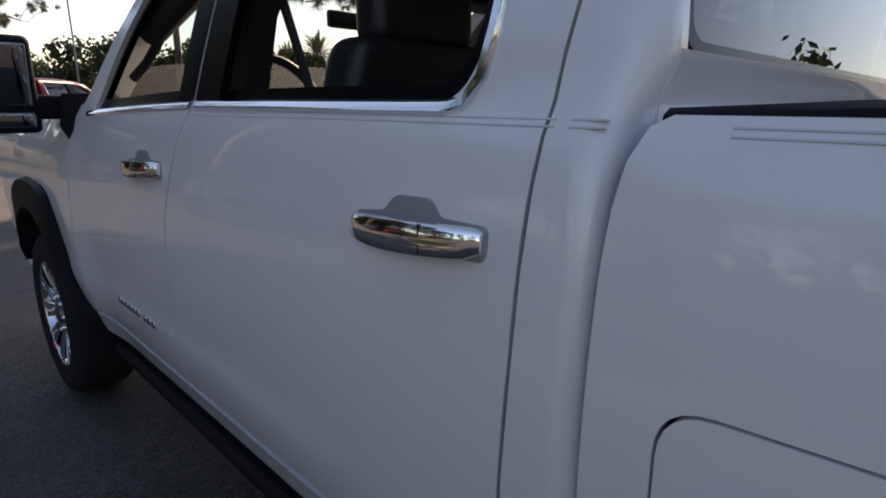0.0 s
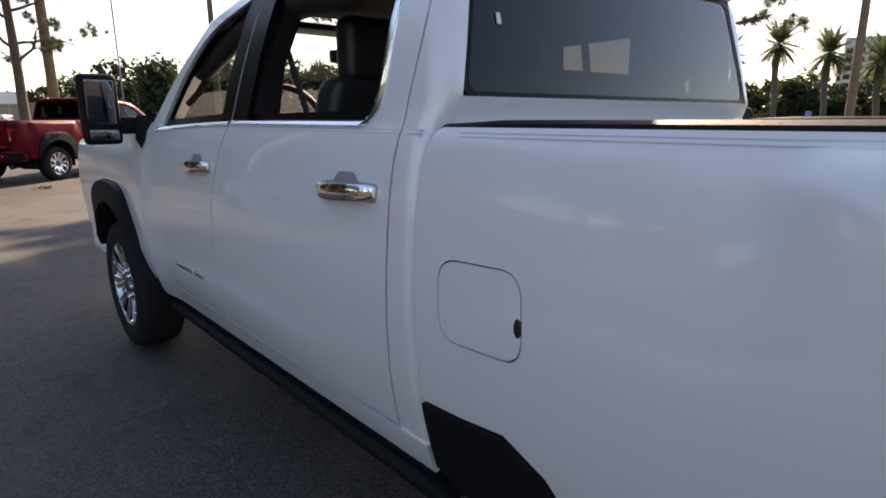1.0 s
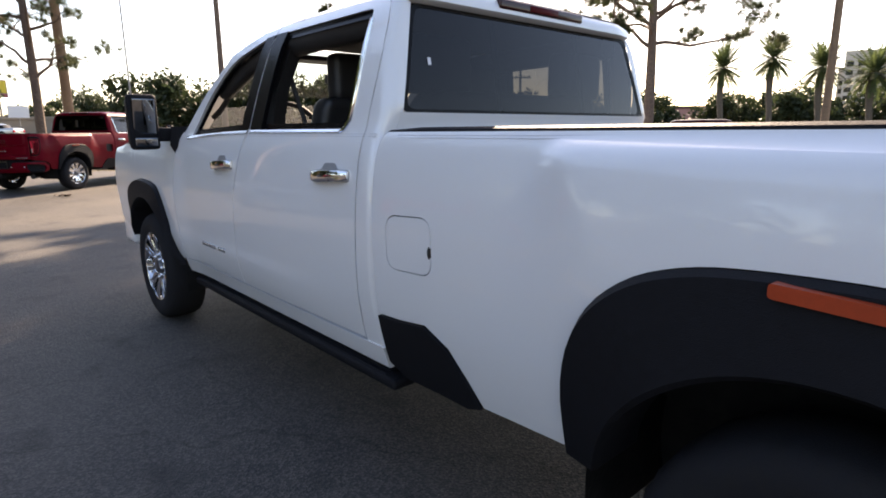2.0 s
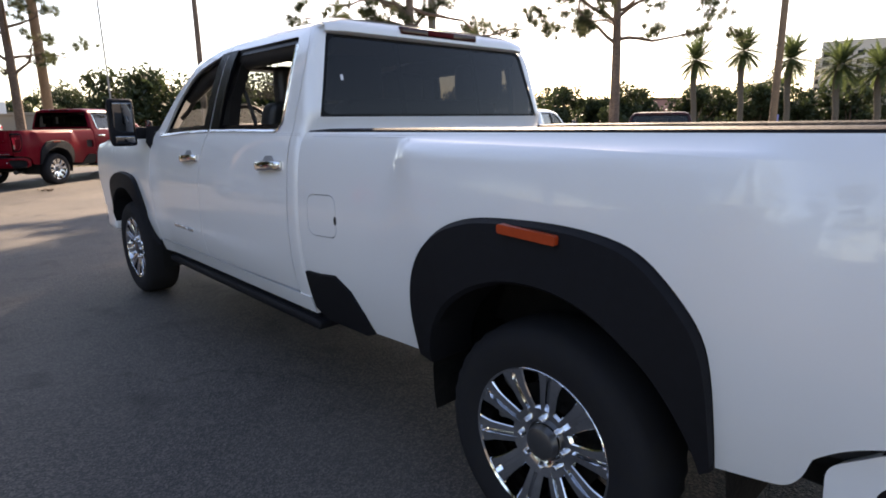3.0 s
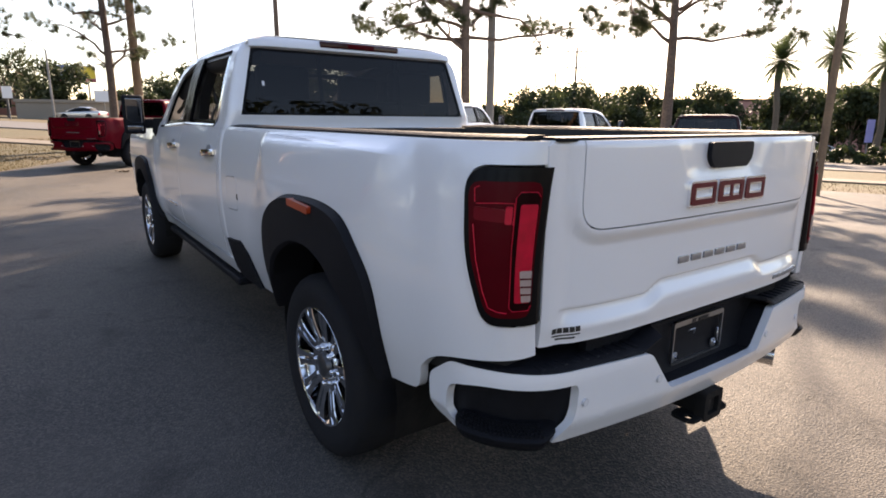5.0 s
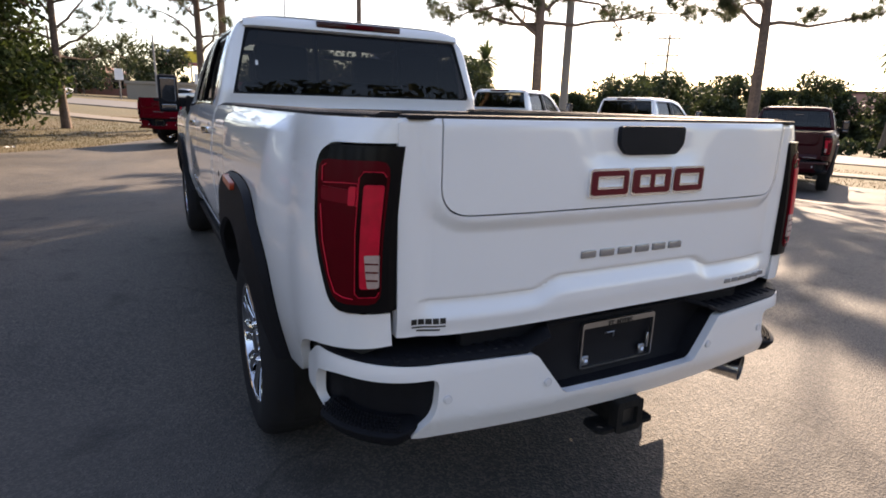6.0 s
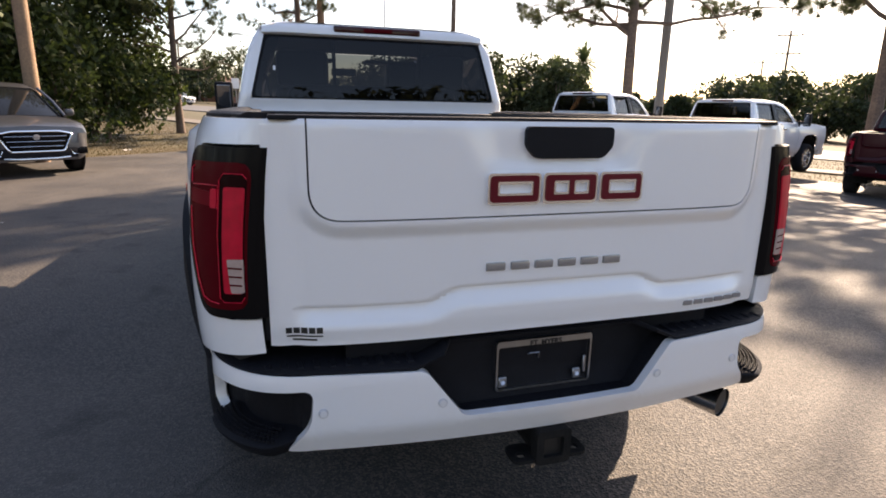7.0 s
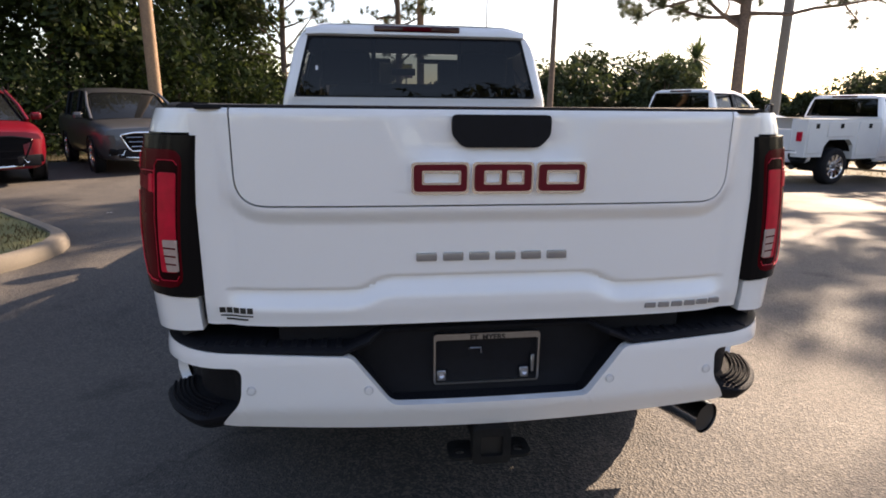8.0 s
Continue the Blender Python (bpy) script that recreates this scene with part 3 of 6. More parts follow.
def cab_corner():
    rows = []
    for z in (0.50, 0.6, 0.75, 0.9, 1.05, 1.2, 1.3, 1.36, 1.40, 1.455, 1.5, 1.58, 1.66, 1.74, 1.80, 1.84, 1.868, 1.89, 1.905):
        w = half(2.8, z)
        yd = lerp_table(z, [(p[1], p[0]) for p in REAR_EDGE]) - 0.006
        yb = back_y(z)
        r = min(lerp_table(z, [(1.2, 0.035), (1.45, 0.055)]), yd - yb - 0.004)
        row = [(-w, yd, z), (-w, (yd + yb + r) / 2, z)]
        for k in range(9):
            a = radians(90) * k / 8
            row.append((-(w - r * (1 - math.cos(a))), yb + r - r * math.sin(a), z))
        xw = win_half(z) if 1.455 <= z <= 1.868 else 0.80 if z < 1.455 else 0.746
        xw = min(xw, w - r - 0.002)
        row.append((-(w - r + xw) / 2, yb, z))
        row.append((-xw, yb, z))
        rows.append([(x, y, zz) for x, y, zz in row])
    return loft(rows, flip=True)


cab_corners = both("cab_corner", cab_corner, PAINT, angle=60)


def cab_rear():
    return sheet([(-0.845, 0.60), (0.845, 0.60), (0.866, 1.459), (-0.866, 1.459)], [], (0.2, 0.05), lambda u, v: (u, back_y(v) - 0.002, v), (0, 0.02, 0))


part("cab_back", cab_rear(), PAINT, truck)


def header():
    """The roof's rear edge over the back window, with its lip."""
    rows = []
    for k in range(33):
        x = -0.80 + 1.6 * k / 32
        e = sstep(0.66, 0.82, abs(x))
        zt = 1.953 + 0.010 * math.cos(x * 1.6) - 0.034 * e
        rows.append([(x * 0.945, 2.706, 1.866), (x * 0.95, 2.676 + 0.012 * e, 1.872), (x * 0.95, 2.662 + 0.020 * e, 1.880 - 0.003 * e), (x * 0.95, 2.664 + 0.022 * e, 1.905 - 0.006 * e), (x * 0.95, 2.676 + 0.022 * e, 1.930 - 0.014 * e), (x * 0.955, 2.712 + 0.012 * e, zt - 0.010), (x * 0.96, 2.77, zt), (x * 0.965, 2.86, zt + 0.004)])
    return loft(rows, flip=True)


part("roof_lip", header(), PAINT, truck)


def roof():
    rows = []
    for k in range(20):
        y = 2.695 + (4.28 - 2.695) * k / 19
        ze = lerp_table(y, [(2.69, 1.890), (2.80, 1.908), (3.70, 1.908), (3.88, 1.893), (4.20, 1.813), (4.30, 1.748)])
        we = half(3.2, ze) - 0.004
        zc = lerp_table(y, [(2.69, 1.952), (3.1, 1.972), (3.6, 1.97), (4.0, 1.945), (4.3, 1.90)])
        row = []
        for j in range(25):
            s = -1 + 2 * j / 24
            x = we * math.copysign(1 - (1 - abs(s)) ** 1.25, s)
            t = abs(x) / we
            z = ze + (zc - ze) * (1 - t ** 7) ** 0.7 if t < 1 else ze
            row.append((x, y, z))
        rows.append(row)
    return loft(rows, flip=True)


part("roof", roof(), PAINT, truck, angle=60)


def a_pillar():
    pts = [((-0.80, 4.24, 1.83)), ((-0.86, 4.50, 1.66)), ((-0.92, 4.82, 1.41))]
    rows = []
    for x, y, z in pts:
        rows.append([(x, y - 0.01, z), (x + 0.05, y + 0.05, z + 0.035), (x + 0.13, y + 0.06, z + 0.03), (x + 0.13, y + 0.02, z - 0.02), (x + 0.03, y - 0.03, z - 0.03)])
    return loft(rows, closed=True, caps=True)


both("a_pillar", a_pillar, PAINT)


def windscreen():
    rows = []
    for k in range(9):
        t = k / 8
        y, z = 4.27 + 0.85 * t, 1.895 - 0.50 * t
        w = 0.72 + 0.12 * t
        rows.append([(w * s, y + 0.10 * (1 - s * s), z) for s in [-1 + 2 * j / 12 for j in range(13)]])
    return loft(rows)


ws = part("windscreen", windscreen(), GLASS, truck, "clear front windscreen")
ws.visible_shadow = False

rear_glass = part("rear_window", sheet(rounded([(-0.852, 1.457), (0.852, 1.457), (0.748, 1.868), (-0.748, 1.868)], 0.045, 5), [], (0.2, 0.1), lambda u, v: (u, back_y(v) + 0.006, v)), TINTED, truck, "dark tinted rear window")
band = rounded([(-0.852, 1.457), (0.852, 1.457), (0.748, 1.868), (-0.748, 1.868)], 0.045, 5)
inner = [(x * 0.975, 1.66 + (z - 1.66) * 0.93) for x, z in band]
part("window_seal", sheet(band, [inner], 0.2, lambda u, v: (u, back_y(v) + 0.003, v), (0, 0.01, 0)), GLOSSBLACK, rear_glass, "black glass border")
for x in (-0.30, 0.30):
    bm = sheet([(x - 0.012, 1.475), (x + 0.012, 1.475), (x + 0.012, 1.845), (x - 0.012, 1.845)], [], 0.2, lambda u, v: (u, back_y(v) + 0.012, v), (0, 0.012, 0))
    part("slider_bar", bm, GLOSSBLACK, rear_glass, "black bar of the sliding pane")
glass_mark = part("window_tag", sheet([(-0.700, 1.640), (-0.684, 1.640), (-0.684, 1.668), (-0.700, 1.668)], [], 0.1, lambda u, v: (u, back_y(v) + 0.002, v)), SENSORPAINT, rear_glass, "small white rectangle on the rear window")

# high brake lamp
bl = part("brake_lamp", box(-0.298, 0.298, 2.656, 2.74, 1.896, 1.938, 0.012, 3), BRAKEDARK, truck, "dark red high brake lamp")
part("lamp_centre", box(-0.10, 0.10, 2.653, 2.68, 1.904, 1.930, 0.004, 2), LAMPDARK, bl, "red centre lens")

# bed


def rail_cap():
    rows = []
    for k in range(30):
        y = 0.115 + 2.490 * k / 29
        e = 0.008 * sstep(2.42, 2.605, y)
        w = half(max(y, 0.5), 1.386) - 0.10 * sstep(0.36, 0.10, y)
        rows.append([(-(w - 0.006), y, 1.383), (-(w - 0.008), y, 1.396 - e), (-(w - 0.022), y, 1.403 - e), (-(w - 0.085), y, 1.403 - e), (-(w - 0.10), y, 1.395), (-(w - 0.10), y, 1.34)])
    return loft(rows, caps=True)


both("rail_cap", rail_cap, BLACK, label="black plastic bed rail cap", angle=50)
liner = part("bed_liner", box(-0.80, 0.80, 0.10, 2.54, 0.86, 0.90), LINER, truck, "black ribbed bed liner")
for sx in (-1, 1):
    part("liner_wall", box(min(sx * 0.79, sx * 0.86), max(sx * 0.79, sx * 0.86), 0.12, 2.54, 0.88, 1.39), LINER, liner)
    part("wheel_box", box(min(sx * 0.67, sx * 0.79), max(sx * 0.67, sx * 0.79), 0.72, 1.56, 0.9, 1.12, 0.05, 3), LINER, liner)
part("liner_front", box(-0.86, 0.86, 2.50, 2.55, 0.62, 1.38, 0.004, 1), LINER, liner)
for k in range(9):
    part("liner_rib", box(-0.63 + k * 0.15, -0.57 + k * 0.15, 0.12, 2.48, 0.895, 0.912), LINER, liner)
part("bed_front", box(-0.915, 0.915, 2.585, 2.630, 0.62, 1.372, 0.008, 2), PAINT, truck)

# tailgate


def gate_y(x, z):
    """Relief of the tailgate: flush upper panel, hollow band, and a stepped ledge below."""
    a = abs(x)
    y = 0.055 * (a / 0.775) ** 5
    inside = sstep(0.745, 0.69, a)
    off = math.hypot(max(0.0, a - 0.604), max(0.0, 1.221 - z)) - 0.085
    y += 0.018 * sstep(0.006, 0.052, off) * sstep(0.785, 0.70, a)
    ledge = 0.898 + 0.036 * sstep(0.385, 0.285, a)
    y += 0.010 * sstep(ledge + 0.010, ledge + 0.001, z) * inside
    y -= 0.024 * sstep(ledge + 0.002, ledge - 0.060, z) * inside
    y += 0.006 * sstep(0.86, 0.80, z)
    dip = sstep(0.27, 0.15, a - 0.012 - 0.45 * (z - 1.30)) * sstep(1.245, 1.30, z) * sstep(1.41, 1.385, z)
    y += 0.011 * dip
    y += 0.010 * sstep(1.375, 1.40, z)
    return y


def gate_map(x, z):
    return (x, gate_y(x, z), z)


O2 = [(-0.795, 0.80), (0.795, 0.80), (0.795, 1.377), (0.775, 1.39), (0.689, 1.39)] + rounded([(0.689, 1.39), (0.689, 1.136), (-0.689, 1.136), (-0.689, 1.39)], [0, 0.085, 0.085, 0], 10)[1:] + [(-0.775, 1.39), (-0.795, 1.377)]
tailgate = part("tailgate", sheet(O2, [], (0.018, 0.0045), gate_map, lambda c: (0, 0.10 if abs(c.x) > 0.75 else 0.035, 0)), PAINT, truck)
part("tailgate_panel", sheet(rounded([(-0.6845, 1.39), (-0.6845, 1.1405), (0.6845, 1.1405), (0.6845, 1.39)], [0, 0.081, 0.081, 0], 10), [], (0.016, 0.012), gate_map, (0, 0.035, 0)), PAINT, tailgate, "white inner tailgate panel")
part("tailgate_back", box(-0.81, 0.81, 0.100, 0.115, 0.80, 1.380, 0.004, 1), SEAM, tailgate)
part("tailgate_cap", box(-0.775, 0.775, 0.042, 0.115, 1.386, 1.399, 0.005, 2), BLACK, tailgate, "black plastic tailgate cap")
o = rounded([(-0.118, 1.378), (-0.118, 1.325), (-0.088, 1.293), (0.118, 1.293), (0.148, 1.325), (0.148, 1.378)], 0.014, 3)
part("tailgate_handle", sheet(o, [], 0.05, lambda u, v: (u, -0.006, v), (0, 0.04, 0)), BLACK, tailgate, "black tailgate handle")


# brand marks as plain blocks in their colours


def emblem_ring(x0, x1, z0, z1, holes, inset, y, depth):
    """A block with openings, its rims drawn in by inset."""
    o = rounded([(x0 + inset, z0 + inset), (x1 - inset, z0 + inset), (x1 - inset, z1 - inset), (x0 + inset, z1 - inset)], 0.012, 3)
    hs = [rounded([(a - inset, z0 + 0.030 - inset), (b + inset, z0 + 0.030 - inset), (b + inset, z1 - 0.028 + inset), (a - inset, z1 - 0.028 + inset)], 0.004, 2) for a, b in holes]
    return sheet(o, hs, 0.05, lambda u, v: (u, y, v), (0, depth, 0))


for x0, x1, holes in ((-0.226, -0.072, [(-0.192, -0.100)]), (-0.064, 0.104, [(-0.026, 0.010), (0.036, 0.072)]), (0.112, 0.252, [(0.146, 0.226)])):
    eb = part("emblem_block", emblem_ring(x0, x1, 1.172, 1.256, holes, 0.0, -0.011, 0.024), CHROME, tailgate, "chrome-rimmed red emblem block")
    part("emblem_face", emblem_ring(x0, x1, 1.172, 1.256, holes, 0.006, -0.0135, 0.004), EMBRED, eb, "dark red enamel face")
for k in range(6):
    x0 = -0.212 + k * 0.0745
    part("badge_bar", box(x0, x0 + 0.058, gate_y(x0, 0.99) - 0.006, gate_y(x0, 0.99) + 0.012, 0.980, 1.004, 0.004, 2), BADGE, tailgate, "plain chrome badge bar")
for k in range(6):
    x0 = 0.468 + k * 0.0435
    part("badge_bar", box(x0, x0 + 0.034, gate_y(x0, 0.83) - 0.003, gate_y(x0, 0.83) + 0.02, 0.822, 0.838, 0.001, 1), BADGE, tailgate, "plain chrome badge bar")
def sticker(x0, x1, z0, z1):
    return sheet([(x0, z0), (x1, z0), (x1, z1), (x0, z1)], [], 0.03, lambda u, v: (u, gate_y(u, v) - 0.0016, v), (0, 0.003, 0))


for k in range(5):
    part("sticker_bar", sticker(-0.757 + k * 0.0195, -0.741 + k * 0.0195, 0.836, 0.852), INK, tailgate, "plain black sticker bar")
part("sticker_bar", sticker(-0.755, -0.663, 0.826, 0.830), INK, tailgate)
part("sticker_bar", sticker(-0.740, -0.678, 0.815, 0.820), INK, tailgate)

# tail lamps


def lamp_outline(k):
    return rounded([(-0.046, 0.884 + k), (0.155 - k, 0.888 + k), (0.226 - k, 1.08), (0.255 - k, 1.318 - k), (-0.046, 1.320 - k)], [0, 0.052, 0.08, 0.075, 0], 8)


lamps = both("tail_lamp", lambda: sheet(lamp_outline(0.0), [], 0.04, proud_round(bed_corner, 0.012), lambda c: (0.05, 0.03, 0), flip=True), GLOSSBLACK, label="dark red tail lamp with gloss black border")


def lamp_piece(pts, out, r=0.01):
    return lambda: sheet(rounded(pts, r, 3), [], 0.03, proud_round(bed_corner, out), lambda c: (0.008, 0.006, 0), flip=True)


both("lamp_lens", lamp_piece([(-0.020, 0.910), (0.140, 0.912), (0.205, 1.08), (0.236, 1.280), (-0.020, 1.284)], 0.0145, 0.040), LAMPDARK, lamps, "deep red lens")
both("bar_surround", lamp_piece([(-0.017, 0.930), (0.064, 0.930), (0.074, 1.256), (-0.013, 1.256)], 0.0158, 0.020), LAMPSMOKE, lamps, "smoked surround of the stop lamp")
both("lamp_bar", lamp_piece([(-0.011, 0.955), (0.046, 0.955), (0.055, 1.224), (-0.007, 1.224)], 0.0185, 0.008), LAMPRED, lamps, "red stop lamp bar")
both("side_reflector", lamp_piece([(0.100, 1.174), (0.204, 1.178), (0.208, 1.214), (0.103, 1.210)], 0.0165, 0.008), LAMPMID, lamps, "dim red side reflector")
both("reflector_tip", lamp_piece([(0.078, 1.170), (0.102, 1.170), (0.104, 1.218), (0.080, 1.218)], 0.018, 0.006), LAMPRED, lamps, "bright red reflector tip")
both("reverse_lens", lamp_piece([(-0.012, 0.957), (0.022, 0.957), (0.034, 1.045), (-0.010, 1.045)], 0.0200, 0.005), LAMPCLEAR, lamps, "pale ribbed reversing lens")


def lamp_thread(pts, r=0.0015, out=0.0165):
    def make():
        f = proud_round(bed_corner, out)
        return tube([f(u, v) for u, v in pts], r, 6)
    return make


both("light_guide", lamp_thread([(0.198, 1.268), (0.212, 1.262), (0.206, 1.226)]), LAMPBRIGHT, lamps, "thin red light guide")
both("light_guide", lamp_thread([(0.204, 1.166), (0.200, 1.15), (0.183, 1.07), (0.155, 0.985), (0.134, 0.94), (0.105, 0.930), (0.07, 0.926)]), LAMPBRIGHT, lamps, "thin red light guide")
both("light_guide", lamp_thread([(0.074, 1.168), (0.073, 1.19), (0.077, 1.226), (0.135, 1.226), (0.200, 1.222)], 0.0012), LAMPBRIGHT, lamps)
both("light_guide", lamp_thread([(-0.016, 0.945), (-0.006, 0.931), (0.050, 0.931), (0.063, 0.942), (0.068, 1.1), (0.073, 1.24), (0.060, 1.256), (0.0, 1.256), (-0.013, 1.244)], 0.0014), LAMPRED, lamps)
for v in (0.977, 0.999, 1.021):
    both("lens_rib", lamp_thread([(-0.011, v), (0.022 + (v - 0.957) * 0.13, v + 0.002)], 0.0024, 0.0200), LAMPDARK, lamps)

# rear bumper


def bump_path(u):
    a = abs(u)
    s = -1 if u < 0 else 1
    if a <= 0.70:
        return s * a, -0.055 + 0.045 * (a / 0.70) ** 2
    if a <= 1.15:
        p = radians(90) * (a - 0.70) / 0.45
        return s * (0.70 + 0.265 * math.sin(p)), -0.010 + 0.29 * (1 - math.cos(p))
    return s * 0.965, 0.28 + (a - 1.15)


def bump(u, z, out=0.0):
    x, y = bump_path(u)
    x1, y1 = bump_path(u + 0.002)
    d = Vector((x1 - x, y1 - y)).normalized()
    n = Vector((d.y, -d.x))
    push = out - 0.034 * max(0.0, (0.566 - z) / 0.08) - 0.012 * sstep(0.70, 0.78, z)
    return (x + n.x * push, y + n.y * push, z)


half_out = [(0.0, 0.578, 0), (0.285, 0.578, 0.02), (0.395, 0.724, 0.02), (0.75, 0.735, 0), (1.0, 0.738, 0.05), (1.14, 0.730, 0.03), (1.250, 0.652, 0.03), (1.245, 0.530, 0.03), (1.12, 0.490, 0.012), (1.162, 0.57, 0.03), (1.148, 0.655, 0.04), (1.02, 0.688, 0.05), (0.695, 0.694, 0.035), (0.705, 0.590, 0.03), (0.785, 0.505, 0.012), (0.70, 0.500, 0.03), (0.35, 0.492, 0), (0.0, 0.488, 0)]
bo = half_out + [(-u, z, r) for u, z, r in half_out[::-1][1:-1]]


def inward(c):
    """Towards the inside of the bumper from a place on it."""
    if abs(c.x) <= 0.70:
        return (0, 0.03, 0)
    d = Vector((math.copysign(0.70, c.x) - c.x, 0.29 - c.y, 0.0))
    return tuple(d.normalized() * 0.03)


bumper = part("bumper", sheet(rounded([(u, z) for u, z, r in bo], [r for u, z, r in bo], 6), [], (0.025, 0.02), bump, inward), PAINT, truck, "white rear step bumper")


def pocket(s):
    """Black insert behind the corner notch: a tread with a lip, and the hollow over it."""
    rows = []
    for k in range(31):
        u = 0.65 + 0.57 * k / 30
        lip = -0.020 + 0.050 * sstep(0.75, 0.84, u) * sstep(1.16, 1.08, u)
        deep = -0.026 - 0.05 * sstep(0.68, 0.78, u) * sstep(1.19, 1.09, u)
        rows.append([bump(s * u, z, o) for z, o in ((0.488, lip - 0.045), (0.490, lip - 0.016), (0.497, lip - 0.006), (0.524, lip + 0.002), (0.534, lip), (0.540, lip - 0.010), (0.552, deep), (0.62, deep - 0.004), (0.68, deep), (0.714, deep * 0.6 - 0.012))])
    return loft(rows, flip=s < 0)


for s in (-1, 1):
    cs = part("corner_step", pocket(s), BLACK, bumper, "black corner step pocket", 50)
    dots = bmesh.new()
    for k in range(22):
        for r in range(5):
            u = s * (0.82 + k * 0.0136 + 0.0068 * (r % 2))
            c = Vector(bump(u, 0.545, 0.012)).lerp(Vector(bump(u, 0.557, -0.058)), (r + 0.4) / 5)
            box(c.x - 0.004, c.x + 0.004, c.y - 0.004, c.y + 0.004, c.z - 0.006, c.z + 0.0022, 0.0012, 1, bm=dots)
    part("tread_pattern", dots, BLACK, cs, "raised grip dots on the step")

# step pad
rows = []
for k in range(61):
    u = -1.15 + 2.30 * k / 60
    a = abs(u)
    zt = lerp_table(a, [(0, 0.778), (0.33, 0.778), (0.42, 0.738), (0.75, 0.743), (1.0, 0.746), (1.14, 0.738), (1.21, 0.70)])
    x, y, z = bump(u, 0.74, 0.001)
    xi, yi = x * 0.86, 0.16
    if a > 1.0:
        xi, yi = math.copysign(0.83, u), min(0.32, 0.16 + (a - 1.0) * 0.6)
    zo = zt
    if a < 0.34:
        y, z = 0.032, zt
    rows.append([(x, y + 0.006, zo - 0.012), (x, y + 0.002, zo - 0.002), (x * 0.995, y + 0.010, zo + 0.003), (xi, yi, zo + 0.004)])
part("step_pad", loft(rows, flip=False), BLACK, bumper, "black ribbed step pad", angle=50)
for s in (-1, 1):
    for k in range(10):
        x = s * (0.43 + k * 0.042)
        part("pad_rib", box(x - 0.009, x + 0.009, -0.008 + 0.004 * k, 0.065, 0.735, 0.7475 + 0.0003 * k, 0.003, 1), BLACK, bumper)
# dark recess with the plate
o = [(-0.60, 0.785), (0.60, 0.785), (0.60, 0.70), (0.46, 0.555), (-0.46, 0.555), (-0.60, 0.70)]
part("plate_recess", sheet(o[::-1], [], 0.06, lambda u, v: (u, 0.055 - 0.03 * sstep(0.62, 0.575, v), v), (0, 0.03, 0), flip=True), BLACK, bumper, "black recess for the number plate")
rows = []
for k in range(43):
    u = -0.42 + 0.84 * k / 42
    zt = lerp_table(abs(u), [(0, 0.574), (0.285, 0.574), (0.395, 0.718), (0.42, 0.723)])
    x, y, z = bump(u, zt, -0.004)
    rows.append([(x, y, zt), (x, 0.075, zt)])
part("recess_floor", loft(rows), BLACK, bumper)
# Dark blocks added so the gap between bed and bumper reads as shaded.
for s in (-1, 1):
    part("bumper_bracket", box(min(s * 0.50, s * 0.80), max(s * 0.50, s * 0.80), 0.15, 0.56, 0.50, 0.75, 0.01, 1), UNDER, bumper)
for u in (-0.673, -0.35, 0.352, 0.672):
    x, y, z = bump(u, 0.625, 0.0)
    t = revolve([(0.0, 0.0), (0.0, 0.0095), (0.004, 0.0115), (0.012, 0.0115)], 20, "y")
    for v in t.verts:
        v.co += Vector((x, y - 0.004, 0.627))
    so = part("parking_sensor", t, SENSORPAINT, bumper, "round white parking sensor")
    t = revolve([(0.0, 0.0115), (-0.0005, 0.0135), (0.006, 0.0135)], 20, "y")
    for v in t.verts:
        v.co += Vector((x, y - 0.0025, 0.627))
    part("sensor_ring", t, GREYLINE, so)

# plate frame, empty, with a town's name
outer = rounded([(-0.160, 0.592), (0.160, 0.592), (0.160, 0.752), (-0.160, 0.752)], 0.012, 3)
inner = rounded([(-0.154, 0.598), (0.154, 0.598), (0.154, 0.733), (-0.154, 0.733)], 0.008, 3)
pf = part("plate_frame", sheet(outer, [inner], 0.1, lambda u, v: (u, 0.034, v), (0, 0.012, 0)), STEEL, bumper, "chrome licence plate frame without a plate")
part("plate_clip", box(0.136, 0.146, 0.036, 0.046, 0.62, 0.675, 0.002, 1), STEEL, pf)
for x in (-0.136, 0.116):
    bm = box(x - 0.014, x + 0.014, 0.036, 0.046, 0.602, 0.636, 0.003, 1)
    tb = part("plate_tab", bm, STEEL, pf)
    part("screw", moved(revolve([(0.0, 0.0), (0.0, 0.007), (0.005, 0.008)], 12, "y"), Matrix.Translation((x, 0.033, 0.619))), CHROME, tb)
part("plate_clip", tube([(-0.054, 0.045, 0.700), (-0.05, 0.04, 0.704), (-0.018, 0.04, 0.704), (-0.016, 0.045, 0.684)], 0.0025, 6), STEEL, pf)
cu = bpy.data.curves.new("town", "FONT")
cu.body = "FT. MYERS"
cu.size = 0.0235
cu.align_x = "CENTER"
cu.extrude = 0.0006
cu.offset = 0.0006
tx = new("frame_lettering", cu)
tx.data.materials.append(INK)
tx.matrix_basis = pose(0, 0.0325, 0.7315, 90, 0, 0)
dg = bpy.context.evaluated_depsgraph_get()
me = bpy.data.meshes.new_from_object(tx.evaluated_get(dg))
bpy.data.objects.remove(tx)
tx = new("frame_lettering", me)
tx.matrix_basis = pose(0, 0.0325, 0.7315, 90, 0, 0)
tx.parent = pf
tx["label"] = "black lettering FT. MYERS"

